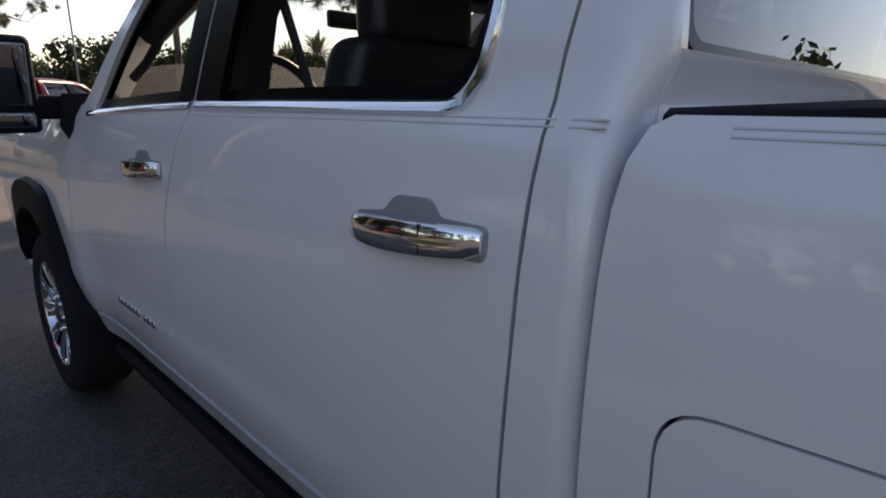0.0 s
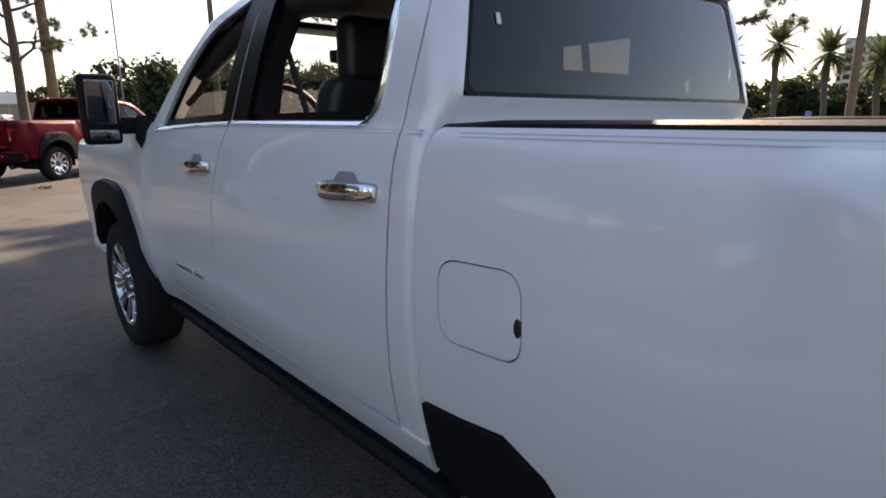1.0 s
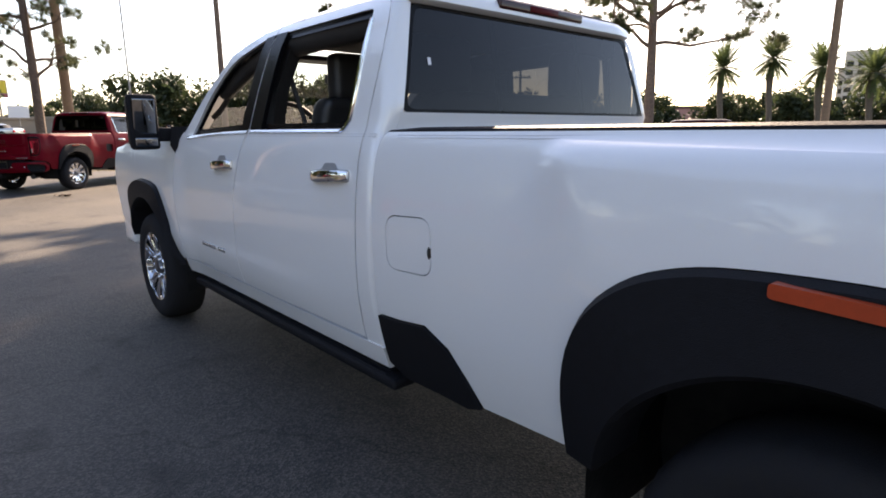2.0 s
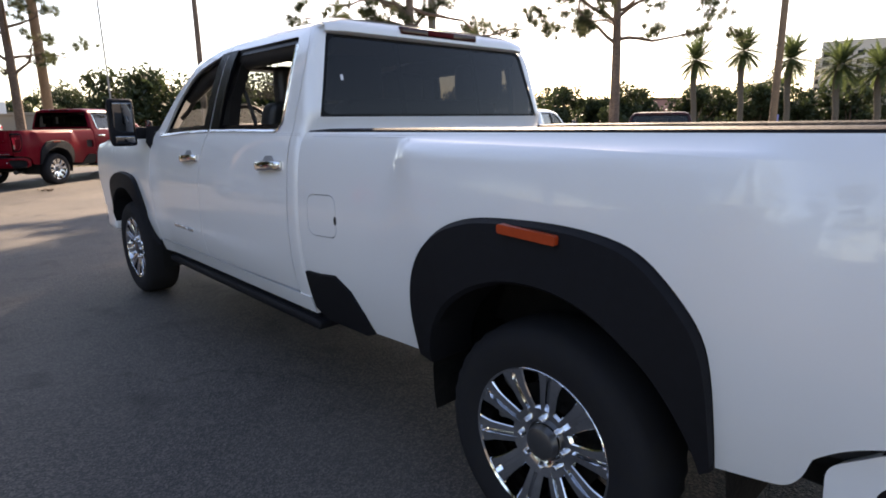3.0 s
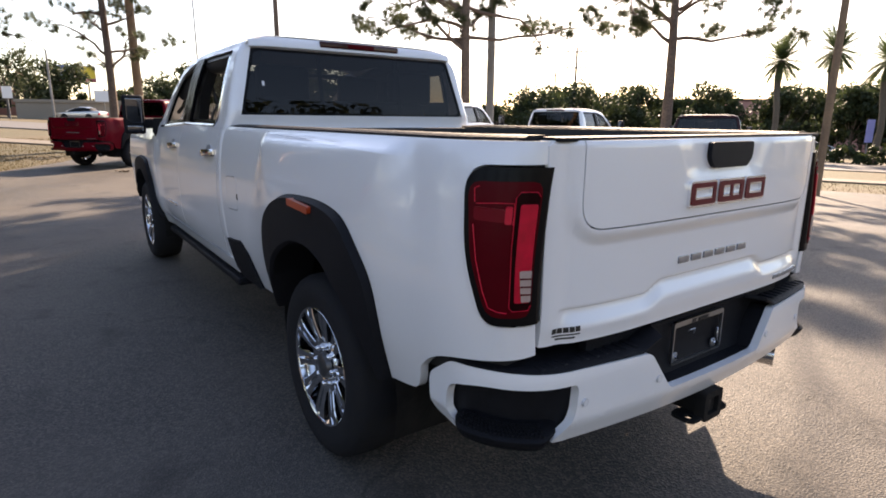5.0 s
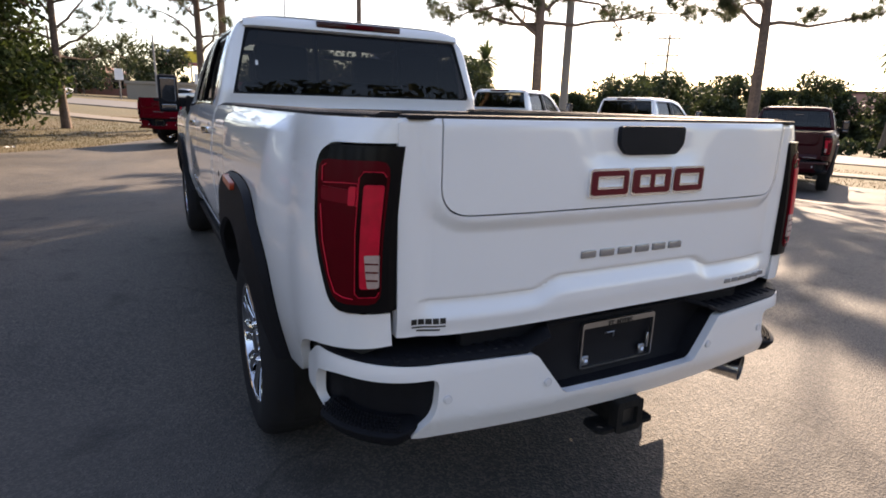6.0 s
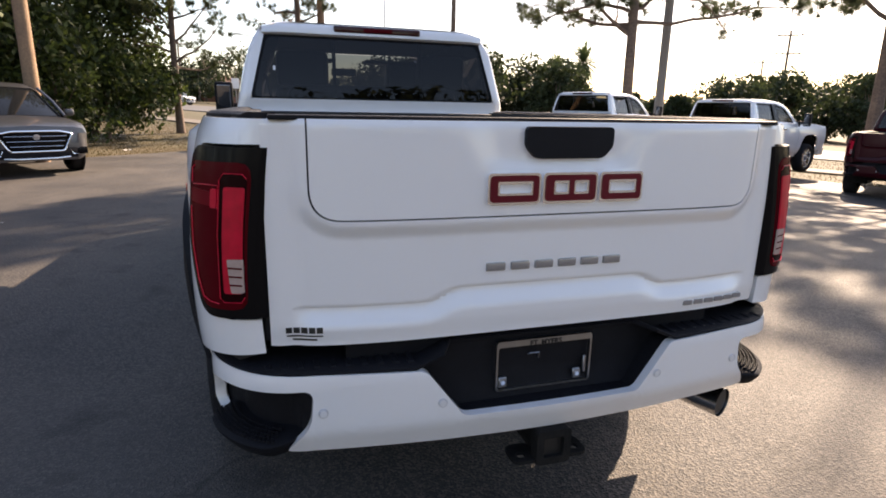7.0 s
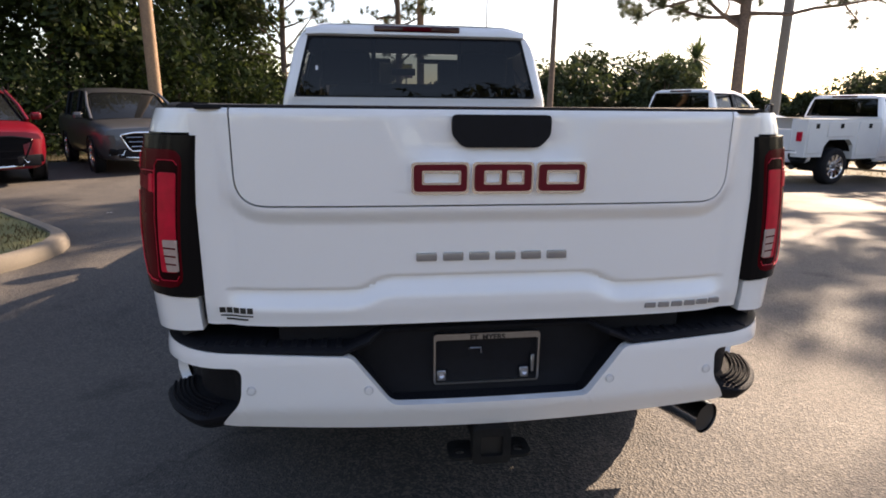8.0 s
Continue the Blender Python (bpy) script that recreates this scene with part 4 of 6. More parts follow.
# hitch, exhaust, underbody
hb = part("hitch_receiver", box(-0.038, 0.048, -0.03, 0.45, 0.385, 0.470, 0.006, 2), UNDER, truck, "black tow hitch receiver")
part("hitch_collar", sheet(rounded([(-0.052, 0.372), (0.062, 0.372), (0.062, 0.486), (-0.052, 0.486)], 0.016, 3), [rounded([(-0.028, 0.396), (0.038, 0.396), (0.038, 0.460), (-0.028, 0.460)], 0.006, 2)], 0.1, lambda u, v: (u, -0.050, v), (0, 0.04, 0)), UNDER, hb, "square collar of the receiver")
part("hitch_opening", box(-0.030, 0.040, -0.034, -0.026, 0.392, 0.464), INK, hb)
for s in (-1, 1):
    ring = rounded([(0.005 + s * 0.040, 0.05), (0.005 + s * 0.040, -0.045), (0.005 + s * 0.125, -0.045), (0.005 + s * 0.125, 0.05)], 0.030, 4)
    hole = rounded([(0.005 + s * 0.075, 0.005), (0.005 + s * 0.075, -0.022), (0.005 + s * 0.105, -0.022), (0.005 + s * 0.105, 0.005)], 0.012, 3)
    part("chain_plate", sheet(ring, [hole], 0.1, lambda u, v: (u, v, 0.392), (0, 0, -0.010), flip=s > 0), UNDER, hb, "chain loop plate")
part("hitch_tube", tube([(-0.6, 0.40, 0.44), (0.6, 0.40, 0.44)], 0.045, 10), UNDER, hb)
ex = tube([(0.56, 0.60, 0.405), (0.66, 0.34, 0.40), (0.765, 0.085, 0.393)], [0.050, 0.051, 0.054], 28, cap=False)
pipe = part("exhaust_tip", ex, DIMCHROME, truck, "polished oval exhaust tip")
part("exhaust_inside", tube([(0.66, 0.34, 0.40), (0.762, 0.092, 0.3932)], 0.049, 24), INK, pipe)
bm = box(-0.50, -0.36, 0.35, 6.2, 0.42, 0.60, 0.01, 1)
box(0.36, 0.50, 0.35, 6.2, 0.42, 0.60, 0.01, 1, bm=bm)
box(-0.85, 0.85, 1.70, 4.95, 0.50, 0.58, bm=bm)
box(-0.9, 0.9, 0.30, 0.60, 0.62, 0.80, bm=bm)
box(-0.62, 0.62, 0.15, 6.3, 0.60, 0.86, bm=bm)
box(-0.6, 0.6, 4.9, 6.2, 0.45, 0.9, bm=bm)
part("underbody", bm, UNDER, truck)
bm = tube([(-0.78, HUB_R, HUB_Z), (0.78, HUB_R, HUB_Z)], 0.055, 12)
ax = part("axle", bm, UNDER, truck)
bm = bmesh.new()
bmesh.ops.create_uvsphere(bm, u_segments=16, v_segments=10, radius=0.16, matrix=Matrix.Translation((0.02, HUB_R, HUB_Z)))
part("differential", bm, UNDER, ax)
part("axle", tube([(-0.78, HUB_F, HUB_Z), (0.78, HUB_F, HUB_Z)], 0.055, 12), UNDER, truck)


def board():
    return box(-0.945, -0.79, 2.60, 4.86, 0.380, 0.425, 0.018, 3)


boards = both("running_board", board, BLACK, label="black running board")
for k in range(5):
    both("tread_rib", lambda k=k: box(-0.93 + k * 0.028, -0.918 + k * 0.028, 2.68, 4.78, 0.415, 0.429, 0.003, 1), BLACK, boards)
for y in (2.8, 3.6, 4.5):
    both("bracket", lambda y=y: box(-0.90, -0.60, y - 0.05, y + 0.05, 0.38, 0.52), UNDER, boards)

# front end


def fender():
    o = [(4.912, 0.555)] + [(4.975, 0.49)] + ARCH_F[::-1][1:] + [(6.30, 0.62), (6.42, 0.70), (6.46, 1.0), (6.42, 1.27), (5.9, 1.335), (5.2, 1.377), (4.81, 1.392), (4.868, 1.30), (4.908, 1.0)]
    return sheet(o, [], (0.08, 0.05), side, IN, flip=True)


both("front_fender", fender, PAINT)


def hood():
    rows = []
    for k in range(15):
        y = 4.98 + 1.46 * k / 14
        zs = lerp_table(y, [(4.98, 1.385), (5.9, 1.345), (6.3, 1.30), (6.44, 1.22)])
        w = half(y, zs) - 0.01
        row = []
        for j in range(21):
            s = -1 + 2 * j / 20
            z = zs + 0.035 * (1 - abs(s) ** 3)
            row.append((w * s, y, z))
        rows.append(row)
    return loft(rows, flip=True)


part("hood", hood(), PAINT, truck)
part("grille", box(-0.80, 0.80, 6.40, 6.47, 0.72, 1.26, 0.03, 2), CHROME, truck, "chrome front grille")
part("front_bumper", box(-0.98, 0.98, 6.25, 6.56, 0.45, 0.70, 0.05, 3), PAINT, truck)
both("headlamp", lambda: box(-0.97, -0.74, 6.30, 6.48, 0.88, 1.24, 0.03, 2), GLASS)

# mirrors


def mirror_head():
    b = box(-1.228, -1.052, 4.93, 5.07, 1.285, 1.632, 0.030, 4)
    for v in b.verts:
        if v.co.y > 5.0:
            v.co.z = 1.46 + (v.co.z - 1.46) * 0.86
            v.co.x = -1.14 + (v.co.x + 1.14) * 0.86
    return b


def mirror_arm():
    b = box(-1.08, -0.86, 4.95, 5.03, 1.335, 1.425, 0.02, 3)
    rows = []
    for t in range(6):
        k = t / 5
        z0, z1 = 1.31 - 0.13 * math.sin(k * 1.57), 1.43
        x = -0.985 + 0.07 * k
        y = 4.965 - 0.13 * k
        rows.append([(x - 0.02, y - 0.05, z0), (x + 0.03, y - 0.06, z0), (x + 0.03, y + 0.05, z0), (x + 0.03, y + 0.05, z1), (x + 0.0, y - 0.05, z1)])
    return loft(rows, closed=True, caps=True, bm=b)


def tilted(b, z):
    """Mirror glass aimed a little down and out."""
    c = Vector((-1.14, 4.928, z))
    return moved(b, Matrix.Translation(c + Vector((0, -0.012, 0))) @ Matrix.Rotation(radians(9 if z > 1.4 else 4), 4, "X") @ Matrix.Rotation(radians(-6), 4, "Z") @ Matrix.Translation(-c))


mirrors = both("mirror", mirror_head, BLACK, label="black towing mirror")
both("mirror_arm", mirror_arm, BLACK, mirrors)
both("mirror_glass", lambda: tilted(box(-1.209, -1.071, 4.922, 4.935, 1.382, 1.608, 0.014, 3), 1.5), MIRRORGLASS, mirrors, "flat mirror glass")
both("mirror_glass", lambda: tilted(box(-1.209, -1.071, 4.922, 4.935, 1.306, 1.365, 0.014, 3), 1.33), MIRRORGLASS, mirrors, "wide-angle mirror glass")

# wheels


def make_tyre():
    p = [(-0.122, 0.258), (-0.134, 0.29), (-0.139, 0.332), (-0.132, 0.362), (-0.115, 0.387), (-0.09, 0.399), (0.0, 0.403), (0.09, 0.399), (0.115, 0.387), (0.13, 0.35), (0.12, 0.258)]
    b = revolve(p, 72, "x")
    for v in b.verts:
        r = math.hypot(v.co.y, v.co.z)
        k = round(math.atan2(v.co.z, v.co.y) / (2 * math.pi) * 72)
        if 0.382 < r < 0.4015 and k % 2:
            v.co.y *= 0.985
            v.co.z *= 0.985
    return b


def make_rim():
    """Thin outer lip, barrel and the broad face round the hub."""
    b = revolve([(-0.112, 0.258), (-0.121, 0.262), (-0.124, 0.259), (-0.120, 0.252), (-0.100, 0.248), (-0.05, 0.238), (0.05, 0.230), (0.10, 0.262)], 64, "x")
    revolve([(-0.080, 0.058), (-0.088, 0.066), (-0.094, 0.098), (-0.098, 0.118), (-0.090, 0.126), (-0.05, 0.130), (-0.03, 0.130)], 60, "x", b)
    return b


def make_spoke():
    """A broad flat spoke that flares to the rim, with a deep groove along its middle and chamfered sides."""
    rows = []
    for t in range(9):
        k = t / 8
        r = 0.100 + 0.152 * k
        w = 0.026 + 0.014 * k + 0.010 * max(0, k - 0.7) * 3.3
        x = -0.094 - 0.024 * math.sin(k * 1.4)
        g = 0.016 * sstep(0.02, 0.15, k) * sstep(1.0, 0.9, k)
        n = 0.30 - 0.10 * k
        rows.append([(x + 0.06, -w * 0.80, r), (x + 0.014, -w * 0.94, r), (x + 0.003, -w, r), (x, -w * 0.90, r), (x - 0.001, -w * n, r), (x + g, -w * (n - 0.08), r), (x + g, w * (n - 0.08), r), (x - 0.001, w * n, r), (x, w * 0.90, r), (x + 0.003, w, r), (x + 0.014, w * 0.94, r), (x + 0.06, w * 0.80, r)])
    return loft(rows, flip=True)


def make_wheel(name_parent, m):
    wheel = empty("wheel", m)
    wheel.parent = name_parent
    part("tyre", make_tyre(), RUBBER, wheel, "black rubber tyre", 35)
    part("rim", make_rim(), WHEELCHROME, wheel, "chrome rim", 35)
    part("brake_disc", revolve([(-0.02, 0.0), (-0.02, 0.185), (0.0, 0.185)], 40, "x"), UNDER, wheel)
    sp = make_spoke()
    me = None
    for k in range(10):
        if me is None:
            ob = part("spoke", sp, WHEELCHROME, wheel, "", 30)
            me = ob.data
        else:
            ob = new("spoke", me)
            ob.parent = wheel
        ob.matrix_basis = Matrix.Rotation(2 * math.pi * (k + 0.25) / 10, 4, "X")
    part("hub_cap", revolve([(-0.116, 0.0), (-0.115, 0.040), (-0.110, 0.052), (-0.088, 0.060)], 32, "x"), HUBGREY, wheel, "dark grey hub cap")
    nm = None
    for k in range(8):
        if nm is None:
            ob = part("lug_nut", tube([(-0.085, 0, 0.084), (-0.104, 0, 0.084), (-0.112, 0, 0.084)], [0.0135, 0.0125, 0.007], 8), WHEELCHROME, wheel)
            nm = ob.data
        else:
            ob = new("lug_nut", nm)
            ob.parent = wheel
        ob.matrix_basis = Matrix.Rotation(2 * math.pi * k / 8, 4, "X")
    return wheel


for y in (HUB_R, HUB_F):
    make_wheel(truck, pose(-0.905, y, HUB_Z - 0.027))
    make_wheel(truck, pose(0.905, y, HUB_Z - 0.027, 0, 0, 180))

# cabin
bm = box(-0.84, 0.84, 2.70, 4.9, 0.56, 0.62)
box(-0.86, 0.86, 4.62, 5.0, 0.70, 1.30, 0.06, 3, bm=bm)
box(-0.86, 0.86, 4.50, 4.95, 1.22, 1.395, 0.05, 3, bm=bm)
box(-0.66, -0.18, 4.44, 4.7, 1.30, 1.44, 0.06, 3, bm=bm)
part("dashboard", bm, CABIN, truck)
bm = sheet([(-0.74, 2.75), (0.74, 2.75), (0.74, 4.2), (-0.74, 4.2)], [], 0.3, lambda u, v: (u, v, 1.90 - 0.03 * max(0, v - 3.8)))
part("headliner", bm, material("headliner_grey", (0.055, 0.055, 0.055), 0.9, grain=0.3, grain_scale=30), truck)


def seat(x, y, w):
    s = box(x - w, x + w, y, y + 0.52, 0.80, 0.97, 0.05, 3)
    back = box(x - w, x + w, y - 0.10, y + 0.06, 0.95, 1.56, 0.055, 4)
    for v in back.verts:
        v.co.y -= (v.co.z - 0.95) * 0.22
        v.co.x = x + (v.co.x - x) * (1 - 0.18 * max(0, v.co.z - 1.3) / 0.2)
    return join(s, back)


def headrest(x, y):
    h = box(x - 0.175, x + 0.175, y - 0.05, y + 0.07, 1.545, 1.785, 0.045, 4)
    for s in (-1, 1):
        tube([(x + s * 0.06, y, 1.45), (x + s * 0.06, y, 1.56)], 0.008, 8, bm=h)
    return h


for x in (-0.42, 0.42):
    so = part("front_seat", seat(x, 3.70, 0.31), SEATCLOTH, truck, "black leather front seat")
    part("headrest", headrest(x, 3.54), SEATCLOTH, so)
so = part("rear_seat", seat(0.0, 2.98, 0.74), SEATCLOTH, truck, "black leather rear bench")
for x in (-0.5, 0.5):
    part("headrest", headrest(x, 2.83), SEATCLOTH, so)
bm = revolve([(0.02 * math.cos(a), 0.185 + 0.016 * math.sin(a)) for a in [2 * math.pi * k / 10 for k in range(11)]], 36, "y")
box(-0.17, 0.17, -0.01, 0.01, -0.02, 0.02, bm=bm)
moved(bm, Matrix.Translation((-0.42, 4.33, 1.40)) @ Matrix.Rotation(radians(-25), 4, "X"))
part("steering_wheel", bm, CABIN, truck, "black steering wheel")
part("inside_mirror", box(-0.12, 0.12, 4.40, 4.43, 1.70, 1.77, 0.015, 2), CABIN, truck)


def pillar_trim():
    rows = []
    for y, z, w in ((3.80, 1.30, 0.875), (3.74, 1.60, 0.845), (3.66, 1.86, 0.765)):
        rows.append([(-w, y - 0.09, z), (-w, y + 0.11, z), (-w + 0.08, y + 0.08, z), (-w + 0.08, y - 0.06, z)])
    return loft(rows, closed=True, caps=True)


both("pillar_trim", pillar_trim, CABIN)


def grab_handle():
    return tube([(-0.79, 4.30, 1.70), (-0.77, 4.38, 1.64), (-0.80, 4.52, 1.53), (-0.83, 4.58, 1.48)], 0.016, 8)


both("grab_handle", grab_handle, CABIN)


def seat_belt():
    return tube([(-0.74, 3.70, 1.66), (-0.70, 3.66, 1.45), (-0.68, 3.64, 1.15)], 0.012, 6)


both("seat_belt", seat_belt, CABIN)


def roof_rail():
    return tube([(-0.72, 2.78, 1.84), (-0.73, 3.3, 1.835), (-0.73, 3.8, 1.825), (-0.74, 4.15, 1.775), (-0.80, 4.45, 1.62)], [0.07, 0.07, 0.07, 0.06, 0.045], 10)


both("roof_rail", roof_rail, CABIN)


def sun_visor():
    return box(-0.62, -0.14, 4.02, 4.20, 1.80, 1.83, 0.012, 2)


both("sun_visor", sun_visor, CABIN)

# ---- street, verge, island ----
CONCRETE = material("concrete", (0.15, 0.128, 0.10), 0.85, grain=0.5, grain_scale=60, stain=0.5, stain_scale=1.5, bump=0.4, bump_scale=90, color2=(0.115, 0.10, 0.082))
ROADGREY = material("road_grey", (0.085, 0.081, 0.078), 0.8, grain=0.5, grain_scale=20, stain=0.4, stain_scale=0.3, bump=0.3, bump_scale=40, color2=(0.075, 0.072, 0.07))
TURF = material("island_turf", (0.17, 0.15, 0.06), 0.95, grain=0.8, grain_scale=45, stain=0.7, stain_scale=2.0, bump=0.8, bump_scale=80, color2=(0.07, 0.09, 0.025))
LINEPAINT = material("line_paint", (0.55, 0.50, 0.36), 0.8, grain=0.9, grain_scale=35, color2=(0.16, 0.155, 0.15))
NX, NY = 0.69, 0.724


def street(a, d, dz=0.0):
    """A place a metres along the street and d metres out towards it."""
    x, y = NY * a + NX * d, -NX * a + NY * d
    return (x, y, terrain(x, y) + dz)


def band_sheet(d0, d1, a0, a1, dz, step=5.0):
    rows = []
    n = int((a1 - a0) / step)
    m = max(2, int((d1 - d0) / 3))
    for k in range(n + 1):
        a = a0 + (a1 - a0) * k / n
        row = [street(a, d0, -0.08)] + [street(a, d0 + (d1 - d0) * j / m, dz) for j in range(m + 1)] + [street(a, d1, -0.08)]
        rows.append(row)
    b = loft(rows)
    bmesh.ops.recalc_face_normals(b, faces=b.faces[:])
    return b


tagged(finish(band_sheet(20.4, 22.0, -90, 90, 0.03), "pavement", CONCRETE), "pale concrete pavement along the verge", "pavement", kind="structure")
tagged(finish(band_sheet(30.0, 42.0, -160, 160, 0.02), "road", ROADGREY), "grey asphalt street", "road", kind="structure")


def capsule(cx, cy, dx, dy, length, r, n=14):
    out = []
    a0 = math.atan2(dy, dx)
    for k in range(n + 1):
        a = a0 + math.pi / 2 + math.pi * k / n
        out.append((cx + r * math.cos(a), cy + r * math.sin(a)))
    for k in range(n + 1):
        a = a0 - math.pi / 2 + math.pi * k / n
        out.append((cx + dx * length + r * math.cos(a), cy + dy * length + r * math.sin(a)))
    return out


IS = (-4.50, 4.10, -0.70, 0.714)


def kerb_ring():
    o, i_, q = capsule(*IS, 2.6, 1.16), capsule(*IS, 2.6, 1.03), capsule(*IS, 2.6, 1.19)
    m = capsule(*IS, 2.6, 1.13)
    rows = [[(x, y, -0.05) for x, y in q], [(x, y, 0.03) for x, y in q], [(x, y, 0.105) for x, y in o], [(x, y, 0.125) for x, y in m], [(x, y, 0.125) for x, y in i_], [(x, y, 0.04) for x, y in i_]]
    return loft(rows, closed=True)


tagged(finish(kerb_ring(), "kerb", CONCRETE, angle=50), "rounded worn concrete kerb round a grass island", "kerb", kind="structure")
isl = finish(sheet(capsule(*IS, 2.6, 1.03), [], 0.25, lambda x, y: (x, y, 0.10 + 0.02 * noise.noise((x * 2, y * 2, 0)))), "island_turf", TURF)
tagged(isl, "patchy dry turf in the kerbed island", "grass", kind="structure")
GRASSBLADE = leaf_material("grass_blades", (0.105, 0.068, 0.027), (0.048, 0.046, 0.015), 0.3)


def blades(spots, hgt, wid, seed):
    rnd = random.Random(seed)
    verts, faces = [], []
    for x, y, z in spots:
        a = rnd.uniform(0, 6.283)
        h = hgt * rnd.uniform(0.5, 1.2)
        dx, dy = math.cos(a) * wid, math.sin(a) * wid
        lx, ly = rnd.uniform(-0.6, 0.6) * h, rnd.uniform(-0.6, 0.6) * h
        i = len(verts)
        verts += [(x - dx, y - dy, z), (x + dx, y + dy, z), (x + lx, y + ly, z + h)]
        faces.append((i, i + 1, i + 2))
    return verts, faces


def raw(name, verts, faces, mat, parent=None, label=""):
    me = bpy.data.meshes.new(name)
    me.from_pydata(verts, [], faces)
    me.materials.append(mat)
    ob = new(name, me)
    if parent:
        ob.parent = parent
    if label:
        ob["label"] = label
    return ob


rnd = random.Random(4)
spots = []
while len(spots) < 5200:
    t, a, r = rnd.uniform(-0.4, 1.3), rnd.uniform(0, 6.283), 1.0 * math.sqrt(rnd.random())
    x, y = IS[0] + IS[2] * 2.6 * min(1, max(0, t)) + r * math.cos(a), IS[1] + IS[3] * 2.6 * min(1, max(0, t)) + r * math.sin(a)
    spots.append((x, y, 0.10))
ob = raw("grass", *blades(spots, 0.05, 0.006, 5), GRASSBLADE)
tagged(ob, "short dry grass blades on the kerbed island", "grass", kind="stuff")
spots = []
while len(spots) < 36000:
    if rnd.random() < 0.6:
        x, y = rnd.uniform(-12, 4), rnd.uniform(13, 34)
    else:
        x, y = rnd.uniform(4, 24), rnd.uniform(-2, 28)
    d = NX * x + NY * y
    if 20.2 < d < 22.2 or d > 29.5:
        continue
    inside = False
    j = len(LOT) - 1
    for i in range(len(LOT)):
        (xi, yi), (xj, yj) = LOT[i], LOT[j]
        if (yi > y) != (yj > y) and x < (xj - xi) * (y - yi) / (yj - yi) + xi:
            inside = not inside
        j = i
    if inside:
        continue
    spots.append((x, y, terrain(x, y) - 0.04))
ob = raw("grass", *blades(spots, 0.07, 0.010, 6), GRASSBLADE)
tagged(ob, "dry straw-coloured grass on the roadside verge", "grass", kind="stuff")
# faint painted stall lines
for k, (x, y) in enumerate(((1.9, 14.4), (4.2, 12.0), (6.6, 9.4))):
    h = (0.80, 0.60)
    n = (-h[1] * 0.05, h[0] * 0.05)
    pts = [(x - n[0], y - n[1]), (x + h[0] * 5 - n[0], y + h[1] * 5 - n[1]), (x + h[0] * 5 + n[0], y + h[1] * 5 + n[1]), (x + n[0], y + n[1])]
    ob = finish(sheet(pts, [], 1.0, lambda u, v: (u, v, terrain(u, v) + 0.004)), "stall_line", LINEPAINT)
    tagged(ob, "faded pale stall line painted on asphalt", "road marking", group="stall lines", kind="structure")

# ---- trees ----
BARK = material("pine_bark", (0.20, 0.14, 0.105), 0.9, grain=0.8, grain_scale=18, stain=0.5, stain_scale=3, bump=0.9, bump_scale=25, color2=(0.07, 0.05, 0.04))
PALMBARK = material("palm_bark", (0.13, 0.105, 0.08), 0.95, grain=0.8, grain_scale=14, bump=0.9, bump_scale=20, color2=(0.06, 0.05, 0.04))
NEEDLES = leaf_material("pine_needles", (0.085, 0.095, 0.042), (0.045, 0.058, 0.026), 0.45)
LEAVES = leaf_material("oak_leaves", (0.072, 0.10, 0.024), (0.014, 0.024, 0.009), 0.4)
DARKLEAVES = leaf_material("far_leaves", (0.05, 0.066, 0.024), (0.022, 0.032, 0.013), 0.3)
FRONDS = leaf_material("palm_fronds", (0.10, 0.13, 0.045), (0.05, 0.07, 0.028), 0.45)


